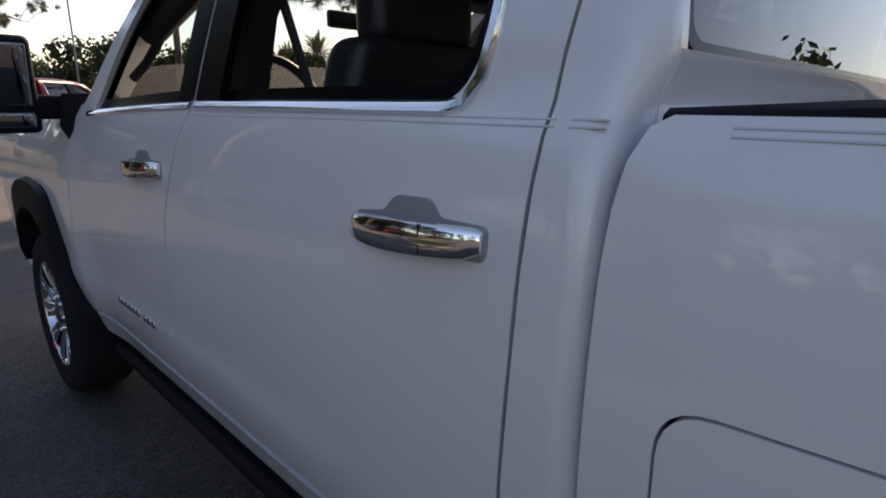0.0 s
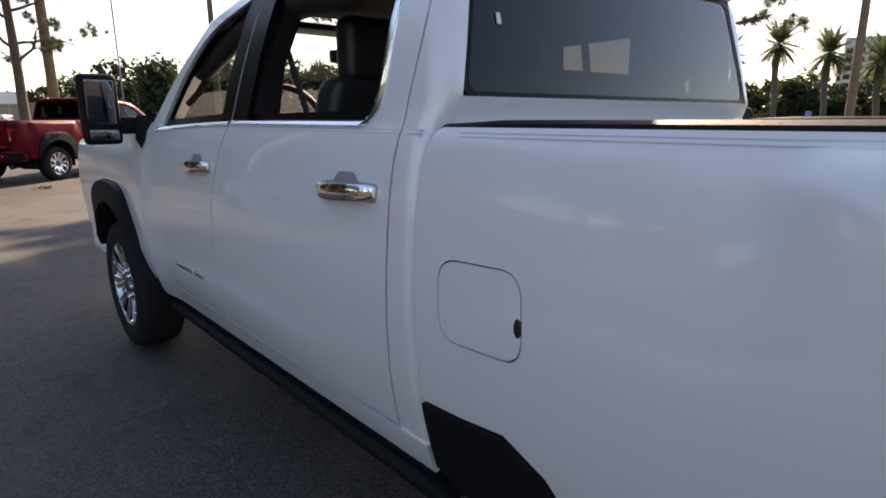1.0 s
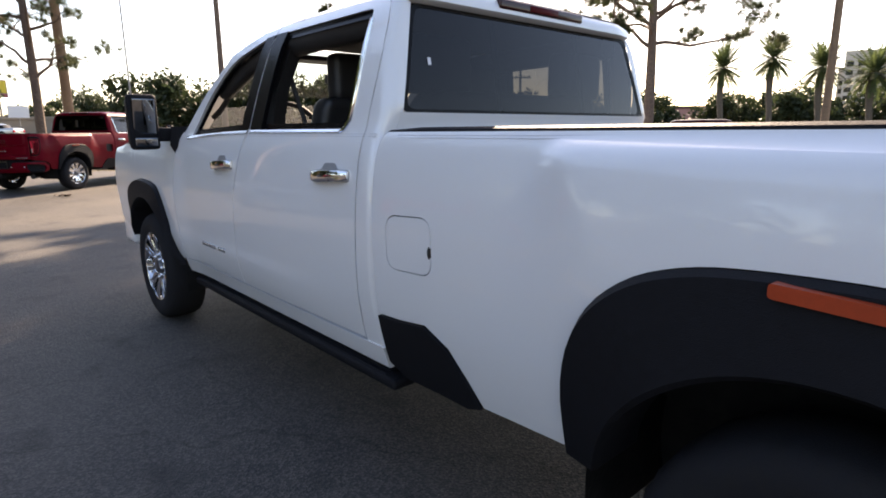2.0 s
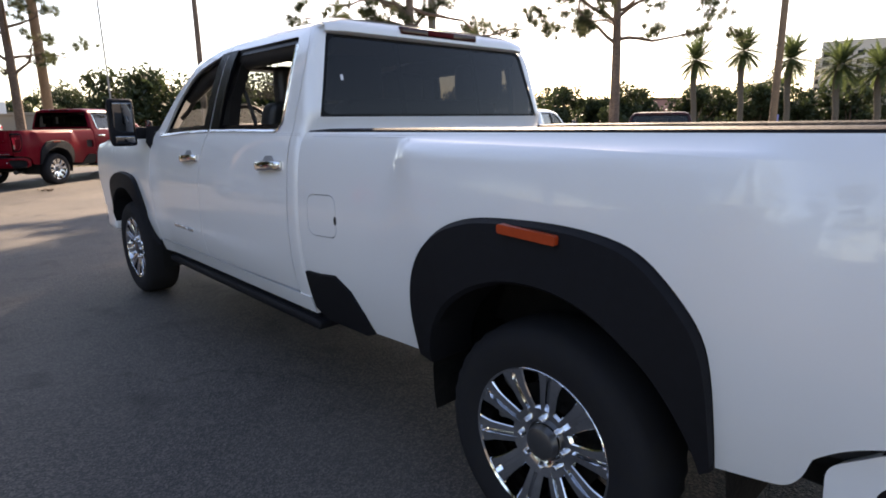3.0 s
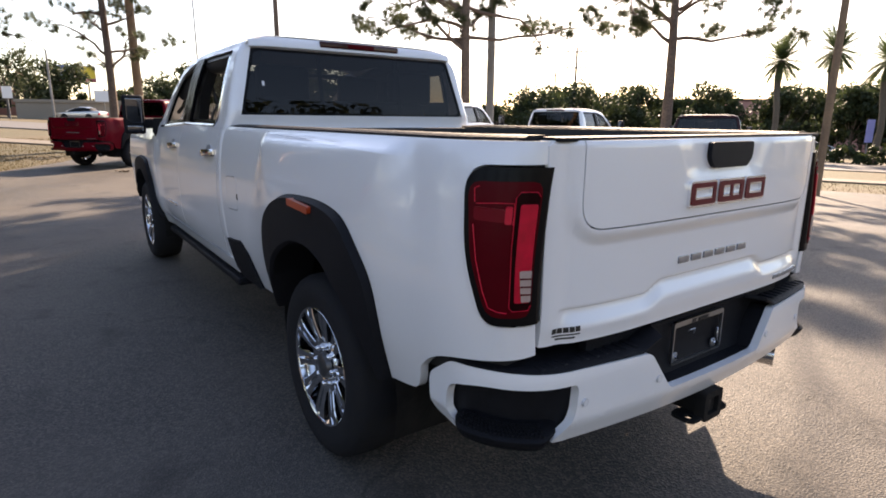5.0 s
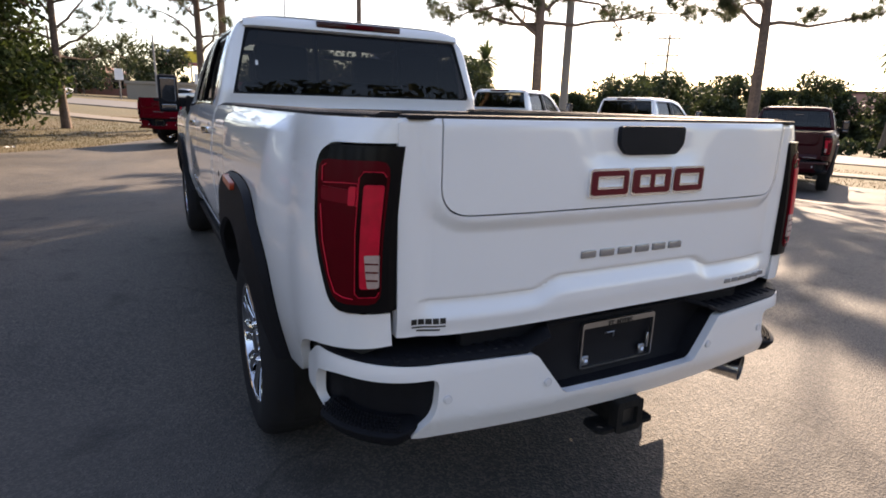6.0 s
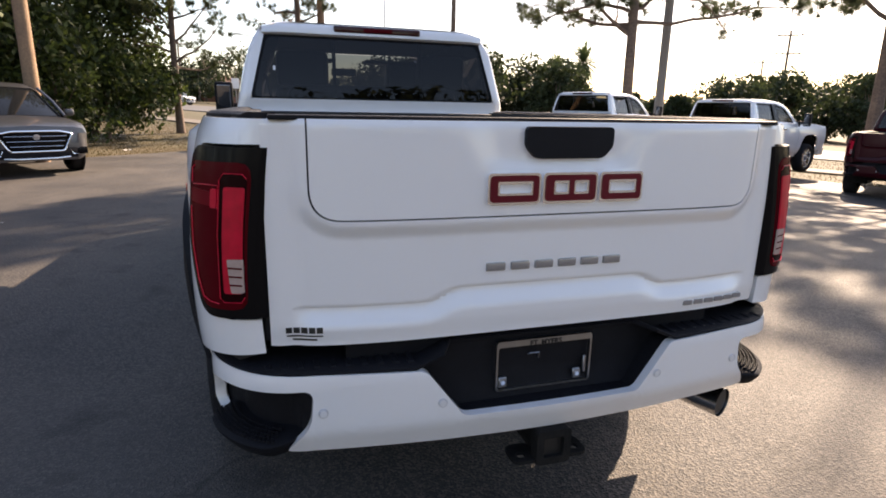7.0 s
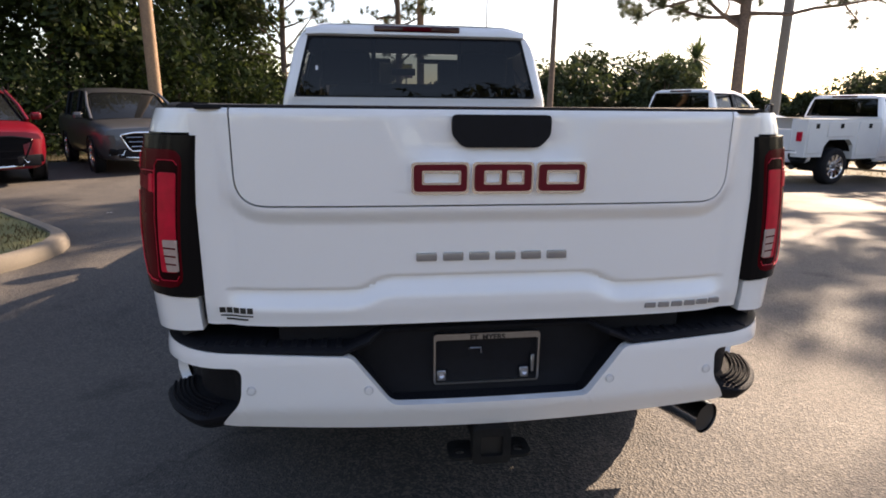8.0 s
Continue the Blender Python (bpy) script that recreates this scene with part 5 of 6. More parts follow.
def pine(x, y, h, seed, limbs, first, reach, r0=0.19, fork=None, tufts=4, dirs=None, tuft=0.34):
    """A long-needled pine: tall trunk, crooked limbs, tufts of needles at their ends."""
    rnd = random.Random(seed)
    z0 = terrain(x, y)
    tree = empty("pine_tree", pose(x, y, z0))
    pts, rad = [], []
    for k in range(10):
        t = k / 9
        pts.append(Vector((0.25 * math.sin(t * 3 + seed) * t, 0.25 * math.cos(t * 2.3 + seed) * t, h * t - 0.1)))
        rad.append(r0 * (1 - 0.62 * t) * (1.25 if k == 0 else 1))
    part("trunk", tube(pts, rad, 10), BARK, tree, "dark furrowed trunk")
    bl = bmesh.new()
    verts, faces = [], []

    def add_tuft(p, d, size):
        for _ in range(70):
            v = Vector((rnd.gauss(0, 1), rnd.gauss(0, 1), rnd.gauss(0.15, 1))).normalized() + d * 0.7
            v = v.normalized() * size * rnd.uniform(0.6, 1.1)
            w = v.cross(Vector((rnd.gauss(0, 1), rnd.gauss(0, 1), rnd.gauss(0, 1)))).normalized() * 0.0075
            i = len(verts)
            verts.extend([p - w, p + w, p + v])
            faces.append((i, i + 1, i + 2))

    for k in range(limbs):
        t = (first + (h * 0.96 - first) * ((k + rnd.random() * 0.8) / limbs)) / h
        i = min(8, int(t * 9))
        base = pts[i].lerp(pts[i + 1], t * 9 - i)
        a = dirs[k % len(dirs)] + rnd.gauss(0, 0.3) if dirs else k * 2.4 + rnd.uniform(-0.6, 0.6)
        ln = reach * rnd.uniform(0.5, 1.0) * (1.0 - 0.45 * max(0, t - 0.55))
        d = Vector((math.sin(a), math.cos(a), rnd.uniform(0.0, 0.9))).normalized()
        lp = [base]
        n = 8
        bend = rnd.uniform(-0.22, 0.22)
        for j in range(n):
            d = (d + d.cross(Vector((0, 0, 1))) * bend + Vector((rnd.gauss(0, 0.16), rnd.gauss(0, 0.16), rnd.gauss(0.02, 0.2)))).normalized()
            lp.append(lp[-1] + d * ln / n)
        r1 = r0 * 0.36 * (1 - 0.4 * t)
        tube(lp, [r1 * (1 - 0.85 * j / n) + 0.008 for j in range(n + 1)], 6, bm=bl)
        for j in range(2, n + 1):
            if j < n and rnd.random() < 0.35:
                continue
            b_ = lp[j]
            tw = (d + Vector((rnd.gauss(0, 1), rnd.gauss(0, 1), rnd.gauss(0.25, 0.6)))).normalized()
            q = b_ + tw * rnd.uniform(0.3, 1.0)
            tube([b_, (b_ + q) / 2 + Vector((0, 0, 0.07)), q], 0.014, 4, bm=bl)
            for _ in range(rnd.randint(tufts - 1, tufts + 3)):
                off = Vector((rnd.gauss(0, 1), rnd.gauss(0, 1), rnd.gauss(0, 0.7))).normalized() * rnd.uniform(0.05, 0.42)
                add_tuft(q + off, (tw + off).normalized(), tuft * rnd.uniform(0.7, 1.15))
    tagged(part("limb", bl, BARK, tree, "crooked bare limbs"), kind="stuff")
    raw("crown", [tuple(v) for v in verts], faces, NEEDLES, tree, "tufts of long dark green needles")
    return tagged(tree, "tall pine tree with an open tufted crown", "tree", group="roadside pines")


def leafy(x, y, h, r, n, seed, mat, size, base=0.1, name="broadleaf_tree", label="dense green broadleaf tree", group="", lumps=16, sink=0.0):
    """A broadleaf tree: trunk, limbs, and thousands of single leaves gathered in uneven lumps."""
    rnd = random.Random(seed)
    z0 = terrain(x, y) - sink
    tree = empty(name, pose(x, y, z0))
    b = tube([(0, 0, -0.1), (0.1, 0.05, h * 0.3), (0.0, 0.15, h * 0.7)], [0.05 * h ** 0.7, 0.04 * h ** 0.7, 0.03], 8)
    centres = []
    for k in range(lumps):
        a = rnd.uniform(0, 6.283)
        q = rnd.uniform(base, 0.92)
        rr = r * rnd.uniform(0.25, 0.95) * (1.0 - 0.55 * max(0, q - 0.55) / 0.45)
        c = Vector((math.cos(a) * rr, math.sin(a) * rr, h * q))
        centres.append((c, r * rnd.uniform(0.28, 0.5)))
        if k < 9:
            tube([(0, 0.05, h * 0.28), c * 0.55 + Vector((0, 0, h * 0.1)), c], [0.02 * h ** 0.6, 0.012 * h ** 0.6, 0.01], 5, bm=b)
    part("trunk", b, BARK, tree)
    verts, faces = [], []
    for _ in range(n):
        c, cr = rnd.choice(centres)
        v = Vector((rnd.gauss(0, 1), rnd.gauss(0, 1), rnd.gauss(0, 0.8))).normalized() * cr * rnd.uniform(0.45, 1.08)
        p = c + v
        if p.z < 0.0:
            p.z = rnd.uniform(0.0, 0.4)
        s = size * rnd.uniform(0.6, 1.3)
        e1 = Vector((rnd.gauss(0, 1), rnd.gauss(0, 1), rnd.gauss(0, 1))).normalized()
        e2 = e1.cross(Vector((rnd.gauss(0, 1), rnd.gauss(0, 1), rnd.gauss(0, 1)))).normalized()
        i = len(verts)
        verts += [tuple(p - e1 * s), tuple(p - e2 * s * 0.45), tuple(p + e1 * s), tuple(p + e2 * s * 0.45)]
        faces.append((i, i + 1, i + 2, i + 3))
    raw("crown", verts, faces, mat, tree, "uneven crown of small leaves")
    return tagged(tree, label, "tree", group)


def palm(x, y, h, seed, fr=2.3, n=84, group="street palms", label="date palm with a full feathery crown"):
    rnd = random.Random(seed)
    z0 = terrain(x, y)
    tree = empty("palm_tree", pose(x, y, z0))
    pts = [(0.1 * math.sin(k), 0.1 * math.cos(k * 1.3), h * k / 6 - 0.1) for k in range(7)]
    part("trunk", tube(pts, [0.30, 0.24, 0.22, 0.21, 0.22, 0.27, 0.20], 10), PALMBARK, tree)
    verts, faces = [], []
    top = Vector(pts[-1])
    for k in range(n):
        a = k * 2.39996 + rnd.uniform(-0.2, 0.2)
        el = -0.85 + 2.25 * ((k * 0.7549) % 1.0)
        d = Vector((math.cos(a) * math.cos(el), math.sin(a) * math.cos(el), math.sin(el)))
        ln = fr * rnd.uniform(0.8, 1.1)
        p = top.copy()
        prev = p
        side_ = d.cross(Vector((0, 0, 1)))
        if side_.length < 0.1:
            side_ = Vector((1, 0, 0))
        side_.normalize()
        m = 11
        for j in range(m):
            d = (d + Vector((0, 0, -0.045))).normalized()
            q = p + d * ln / m
            i = len(verts)
            w = side_ * 0.02
            verts += [tuple(p - w), tuple(p + w), tuple(q + w), tuple(q - w)]
            faces.append((i, i + 1, i + 2, i + 3))
            if j > 0:
                lw = 0.30 * fr / 2.3 * math.sin(math.pi * (j + 1.2) / (m + 1.5)) ** 0.7
                for s in (-1, 1):
                    for f in (0.0, 0.5):
                        b0 = p.lerp(q, f)
                        tip = b0 + side_ * s * lw + d * lw * 0.75 + Vector((0, 0, -0.25 * lw + rnd.uniform(-0.05, 0.05)))
                        i = len(verts)
                        verts += [tuple(b0), tuple(b0 + d * 0.10), tuple(tip)]
                        faces.append((i, i + 1, i + 2))
            p = q
    raw("crown", verts, faces, FRONDS, tree, "arched feathery fronds")
    return tagged(tree, label, "palm", group)


def polar(az, d):
    return -1.0 + d * math.sin(radians(az)), -1.0 + d * math.cos(radians(az))


pine(16.4, 11.2, 10.0, 3, 30, 4.5, 4.6, 0.20, tufts=6, dirs=[5.3, 2.4, 4.6, 1.2, 5.9, 2.0, 3.4, 0.3], tuft=0.40)
pine(11.9, 16.9, 13.0, 11, 46, 4.2, 6.0, 0.21, tufts=7, dirs=[5.5, 5.1, 5.9, 2.4, 4.9, 0.3], tuft=0.40)
pine(-4.2, 26.2, 12.0, 5, 28, 2.6, 2.9, 0.16, tuft=0.34, tufts=3)
pine(1.0, 27.2, 13.0, 8, 28, 2.9, 2.9, 0.18, tuft=0.34, tufts=3)

for k, (az, d, h, r) in enumerate(((-13.5, 27, 8.6, 3.0), (-18.5, 25, 10.5, 3.8), (-25, 23, 11.5, 4.2), (-32, 24, 11.0, 4.2), (-40, 23, 11.0, 4.5), (-50, 24, 11.5, 4.8))):
    leafy(*polar(az, d), h, r, 20000 if k < 4 else 12000, 40 + k, LEAVES, 0.14, base=0.08, label="dense green broadleaf tree at the lot edge", group="lot edge trees", lumps=26)
for k, (az, d, h, r) in enumerate(((-12.5, 24.5, 2.6, 1.6), (-16, 22.5, 2.8, 1.8), (-22, 21, 2.6, 2.0), (-29, 20, 2.8, 2.2), (-37, 20, 2.8, 2.4))):
    leafy(*polar(az, d), h, r, 2600, 60 + k, LEAVES, 0.10, base=0.1, name="shrub", label="leafy green shrub under the trees", group="lot edge shrubs", lumps=16)
# far tree line
rnd = random.Random(77)
for k in range(84):
    az = -8 + 92 * (k + rnd.random() * 0.7) / 84
    d, h = rnd.uniform(64, 88), rnd.choice((1.9, 2.4, 2.8, 3.2, 4.4))
    if 12 < az < 29:
        d, h = rnd.uniform(48, 62), rnd.choice((4.2, 5.2, 5.8, 6.4) if az > 20 else (2.6, 3.4, 4.0, 5.2))
    elif az < 12:
        d, h = rnd.uniform(84, 108), rnd.choice((3.6, 4.6, 5.6, 6.8))
    elif az > 40:
        d, h = rnd.uniform(66, 84), rnd.choice((3.0, 3.8, 4.4, 5.4))
    x, y = polar(az, d)
    leafy(x, y, h - min(0.0, terrain(x, y)), h * rnd.uniform(0.45, 0.8), 3000, 100 + k, DARKLEAVES, 0.25, base=0.25 if h > 4 else 0.12, label="distant broadleaf tree across the street", group="distant trees", lumps=rnd.choice((8, 11, 15)))
for k, (az, d, h) in enumerate(((64.6, 52, 6.2), (68.4, 52, 6.7), (72.0, 52, 5.9), (75.5, 52, 5.3), (78.3, 52, 4.9), (82, 55, 5.2), (28.3, 60, 5.0), (30.9, 58, 5.9), (14.5, 60, 4.6))):
    x, y = polar(az, d)
    palm(x, y, h - terrain(x, y), 200 + k, fr=2.2 if az > 60 else 2.0)
# Unseen trees, added and kept tall to darken reflections in glass and paint.
for k, (az, d, h) in enumerate(((150, 28, 13), (163, 29, 14), (176, 28, 13), (190, 29, 14), (204, 28, 13), (218, 29, 14), (232, 31, 12), (250, 30, 10), (268, 28, 9), (285, 28, 10), (300, 27, 10), (120, 36, 9), (100, 40, 9))):
    leafy(*polar(az, d), h, 4.2, 1500, 300 + k, DARKLEAVES, 0.36, base=0.1, label="unseen broadleaf tree added behind the lot for reflections", group="trees behind the lot", lumps=18)

# ---- poles ----
WOODPOLE = material("pole_wood", (0.30, 0.19, 0.11), 0.85, grain=0.6, grain_scale=25, stain=0.5, stain_scale=2, bump=0.5, bump_scale=40, color2=(0.14, 0.09, 0.06))
GREYPOLE = material("pole_grey", (0.23, 0.22, 0.21), 0.6, grain=0.4, grain_scale=20, color2=(0.14, 0.13, 0.12))


def pole(x, y, h, r, mat, label, group=""):
    ob = finish(tube([(0, 0, -0.2), (0, 0, h * 0.5), (0, 0, h)], [r, r * 0.92, r * 0.8], 14), "pole", mat)
    ob.matrix_basis = pose(x, y, terrain(x, y))
    return tagged(ob, label, "pole", group)


pole(2.2, 28.5, 12, 0.19, WOODPOLE, "tall brown wooden pole on the verge")
pole(-5.75, 14.2, 11, 0.155, WOODPOLE, "tall weathered wooden pole behind parked cars")
# Only this pine's trunk is known; the high unseen crown is added for shade.
pine(11.4, 36.1, 21, 33, 26, 13.5, 5.0, 0.2, tufts=6)
pole(15.25, 19.5, 12, 0.19, GREYPOLE, "grey wooden lot pole on the verge")
pole(*polar(11.9, 52), 13, 0.07, GREYPOLE, "thin grey flagpole across the street")


def lot_light(x, y, h):
    t = empty("street_lamp", pose(x, y, terrain(x, y)))
    part("pole", tube([(0, 0, -0.2), (0, 0, h)], [0.10, 0.085], 14), WOODPOLE, t)
    part("lamp_head", box(-0.18, 0.18, -0.10, 0.75, h - 0.08, h + 0.08, 0.04, 2), UNDER, t)
    part("bracket", tube([(0, 0, h - 0.6), (0, 0.28, h - 0.5)], 0.05, 8), UNDER, t)
    return tagged(t, "brown parking lot light pole beside the verge", "street lamp")


lot_light(14.9, 5.5, 6.3)


def street_lamp(x, y, h, turn):
    t = empty("street_lamp", pose(x, y, terrain(x, y), 0, 0, turn))
    part("pole", tube([(0, 0, -0.2), (0, 0, h * 0.86)], [0.11, 0.08], 10), GREYPOLE, t)
    part("arm", tube([(0, 0, h * 0.85), (-0.5, 0, h * 0.93), (-1.4, 0, h * 0.985), (-2.2, 0, h)], 0.05, 8), GREYPOLE, t)
    part("lamp_head", box(-2.9, -2.1, -0.14, 0.14, h - 0.06, h + 0.08, 0.04, 2), GREYPOLE, t)
    return tagged(t, "grey roadside lamp with a curved arm", "street lamp")


street_lamp(*polar(0.8, 62), 7.2, 0)
street_lamp(*polar(26.0, 58), 5.6, 0)


def power_pole(x, y, h, turn):
    t = empty("power_pole", pose(x, y, terrain(x, y), 0, 0, turn))
    part("pole", tube([(0, 0, -0.2), (0, 0, h)], [0.18, 0.13], 10), BARK, t)
    for z in (h - 0.5, h - 2.4):
        part("crossarm", box(-1.3, 1.3, -0.07, 0.07, z - 0.08, z + 0.08, 0.01, 1), BARK, t)
        for x_ in (-1.1, -0.5, 0.5, 1.1):
            part("insulator", tube([(x_, 0, z + 0.08), (x_, 0, z + 0.26)], [0.06, 0.045], 8), GREYPOLE, t)
    return tagged(t, "wooden power pole with crossarms", "power pole", group="power poles")


power_pole(*polar(47.5, 75), 11.4, -40)
power_pole(*polar(45.7, 95), 10.3, -40)
power_pole(*polar(12.9, 90), 8.0, -10)
power_pole(*polar(-6.6, 95), 8.5, 0)

# ---- buildings ----
STUCCO = material("pink_stucco", (0.50, 0.24, 0.20), 0.9, grain=0.3, grain_scale=10, stain=0.4, stain_scale=0.4, bump=0.2, bump_scale=30, color2=(0.36, 0.18, 0.15))
BRICKRED = material("red_stucco", (0.33, 0.14, 0.10), 0.9, grain=0.3, grain_scale=12, stain=0.4, stain_scale=0.4, color2=(0.22, 0.10, 0.07))
BEIGE = material("beige_stucco", (0.24, 0.205, 0.165), 0.9, grain=0.2, grain_scale=10, stain=0.4, stain_scale=0.3, color2=(0.18, 0.155, 0.125))
TOWER = material("pale_stucco", (0.50, 0.46, 0.41), 0.9, grain=0.2, grain_scale=10, stain=0.4, stain_scale=0.3, color2=(0.40, 0.37, 0.33))
ROOFBROWN = material("brown_roof", (0.16, 0.075, 0.06), 0.9, grain=0.5, grain_scale=15, color2=(0.09, 0.05, 0.04))
DARKPANE = material("dark_pane", (0.008, 0.009, 0.010), 0.06, spec=0.14, coat=0.0, grain=0.2, grain_scale=3)


def building(x, y, w, dp, h, turn, wall_mat, roof_mat, cols, rows, label, hip=0.0, win_h=1.3, floor_h=3.0, win_w=0.55, sill=0.9):
    """A block with storeys of recessed windows, and a parapet or hipped roof."""
    b = empty("building", pose(x, y, terrain(x, y), 0, 0, turn))
    part("wall", box(-w / 2, w / 2, 0, dp, -0.5, h), wall_mat, b)
    if hip:
        o = [[(-w / 2 - 0.6, -0.6, h), (w / 2 + 0.6, -0.6, h), (w / 2 + 0.6, dp + 0.6, h), (-w / 2 - 0.6, dp + 0.6, h)], [(-w / 2 + dp * 0.4, dp * 0.45, h + hip), (w / 2 - dp * 0.4, dp * 0.45, h + hip), (w / 2 - dp * 0.4, dp * 0.55, h + hip), (-w / 2 + dp * 0.4, dp * 0.55, h + hip)]]
        part("roof", loft(o, closed=True, caps=True), roof_mat, b)
    else:
        part("roof", box(-w / 2 - 0.15, w / 2 + 0.15, -0.15, dp + 0.15, h, h + 0.35, 0.03, 1), roof_mat, b)
    for r in range(rows):
        for c in range(cols):
            cx = -w / 2 + w * (c + 0.5) / cols
            z = sill + r * floor_h
            ww = w / cols * win_w / 2
            f = part("window", box(cx - ww - 0.06, cx + ww + 0.06, -0.05, 0.02, z - 0.06, z + win_h + 0.06), BEIGE, b)
            part("pane", box(cx - ww, cx + ww, -0.062, -0.03, z, z + win_h), DARKPANE, f)
    return tagged(b, label, "building")


x, y = polar(60.8, 92)
building(x, y, 20, 9, 6.4, -52, STUCCO, ROOFBROWN, 7, 1, "long low pink commercial building across the street", win_h=1.4, sill=1.6)
x, y = polar(70.5, 100)
building(x, y, 18, 8, 6.2, -65, STUCCO, ROOFBROWN, 5, 1, "low pink shop building beyond palms", win_h=1.3, sill=2.0)
x, y = polar(78.0, 260)
building(x, y, 24, 16, 36, -78, TOWER, TOWER, 7, 11, "tall beige apartment tower in the distance", win_h=1.7, win_w=0.6)
x, y = polar(76.3, 268)
building(x, y, 12, 14, 31, -78, TOWER, TOWER, 4, 9, "tall beige apartment tower in the distance", win_h=1.7, win_w=0.6)
x, y = polar(-5.0, 100)
building(x, y, 13, 8, 3.0, 6, BRICKRED, ROOFBROWN, 5, 1, "red stucco restaurant with a brown hipped roof", win_h=1.5, sill=0.8, hip=1.3)
x, y = polar(6.5, 78)
building(x, y, 22, 6, 2.1, -8, BEIGE, BEIGE, 0, 0, "low plain beige building behind the street")

# billboard
x, y = polar(3.0, 105)
bb = empty("billboard", pose(x, y, terrain(x, y), 0, 0, -4))
for px in (-1.5, 1.5):
    part("post", tube([(px, 0.2, -0.3), (px, 0.2, 6.5)], 0.14, 8), GREYPOLE, bb)
part("board", box(-2.6, 2.6, -0.05, 0.25, 5.2, 7.6, 0.03, 1), material("board_blue", (0.12, 0.17, 0.34), 0.6, grain=0.2, grain_scale=2), bb)
part("panel", box(0.1, 2.5, -0.08, -0.04, 5.75, 7.5, 0.01, 1), material("board_yellow", (0.75, 0.53, 0.05), 0.6, grain=0.15, grain_scale=3), bb)
part("panel", box(-2.5, 2.5, -0.085, -0.045, 5.25, 5.7, 0.01, 1), material("board_red", (0.40, 0.10, 0.10), 0.6, grain=0.2, grain_scale=3), bb)
for k in range(3):
    part("text_bar", box(-2.3, -0.4 - 0.3 * k, -0.086, -0.05, 6.0 + 0.45 * k, 6.2 + 0.45 * k), SENSORPAINT, bb)
tagged(bb, "roadside billboard in blue, yellow and red", "billboard")


def road_sign(x, y, h, w, hh, mat, label):
    s = empty("sign", pose(x, y, terrain(x, y)))
    part("post", tube([(0, 0.06, -0.2), (0, 0.06, h)], 0.05, 8), GREYPOLE, s)
    part("face", box(-w / 2, w / 2, -0.03, 0.03, h - hh, h, 0.01, 1), mat, s)
    return tagged(s, label, "sign")


road_sign(*polar(-2.0, 70), 3.1, 0.8, 1.1, SENSORPAINT, "white roadside sign on a thin post")
road_sign(*polar(4.6, 76), 3.4, 1.8, 1.2, SENSORPAINT, "white roadside sign on a thin post")
road_sign(*polar(71.5, 60), 3.4, 1.6, 1.9, material("sign_blue", (0.30, 0.30, 0.62), 0.5, grain=0.2, grain_scale=3), "blue and violet roadside display sign")
# hedge under the palms
for k in range(12):
    az = 60 + 2.0 * k
    leafy(*polar(az, 47), 1.1, 0.9, 260, 400 + k, DARKLEAVES, 0.22, base=0.2, name="hedge", label="low dark hedge in front of shops", group="hedges", lumps=8)

# litter on the asphalt
DRYLEAF = material("dry_leaf", (0.07, 0.045, 0.03), 0.9, grain=0.5, grain_scale=40)
SCRAP = material("paper_scrap", (0.62, 0.60, 0.56), 0.8, grain=0.2, grain_scale=40)


def litter(x, y, size, n, seed, mat, label):
    """A few crumpled flakes lying together."""
    rnd = random.Random(seed)
    b = bmesh.new()
    for _ in range(n):
        cx, cy, a = rnd.gauss(0, size * 0.5), rnd.gauss(0, size * 0.4), rnd.uniform(0, 6.283)
        w = size * rnd.uniform(0.4, 0.8)
        rows = []
        for i in range(4):
            u = (i / 3 - 0.5) * w
            rows.append([(cx + u * math.cos(a) - v * math.sin(a), cy + u * math.sin(a) + v * math.cos(a), 0.006 + 0.25 * size * rnd.random()) for v in (-w * 0.25, 0.0, w * 0.25)])
        loft(rows, bm=b)
    ob = finish(b, "litter", mat)
    ob.matrix_basis = pose(x, y, terrain(x, y))
    return tagged(ob, label, "litter")


litter(-0.1, 16.1, 0.22, 7, 1, DRYLEAF, "clump of dead leaves lying on asphalt")
litter(-3.85, 6.38, 0.07, 2, 2, SCRAP, "pale paper scrap lying on asphalt")
litter(-4.6, 17.6, 0.16, 3, 3, SCRAP, "pale paper scrap lying on dry grass")

# ---- parked vehicles ----
REDPAINT = material("dark_red_paint", (0.13, 0.0015, 0.009), 0.3, coat=0.05, spec=0.08, grain=0.15, grain_scale=3, color2=(0.04, 0.002, 0.005))
MAROON = material("maroon_paint", (0.035, 0.0015, 0.005), 0.35, coat=0.1, spec=0.2, grain=0.15, grain_scale=3)
GREYPAINT = material("grey_paint", (0.062, 0.063, 0.070), 0.35, metal=0.4, coat=0.6, grain=0.15, grain_scale=4)
BRIGHTRED = material("bright_red_paint", (0.11, 0.002, 0.008), 0.3, coat=0.15, spec=0.25, grain=0.15, grain_scale=3, color2=(0.11, 0.004, 0.008))
SILVERPAINT = material("silver_paint", (0.45, 0.46, 0.47), 0.3, metal=0.6, coat=1.0, grain=0.1, grain_scale=4)


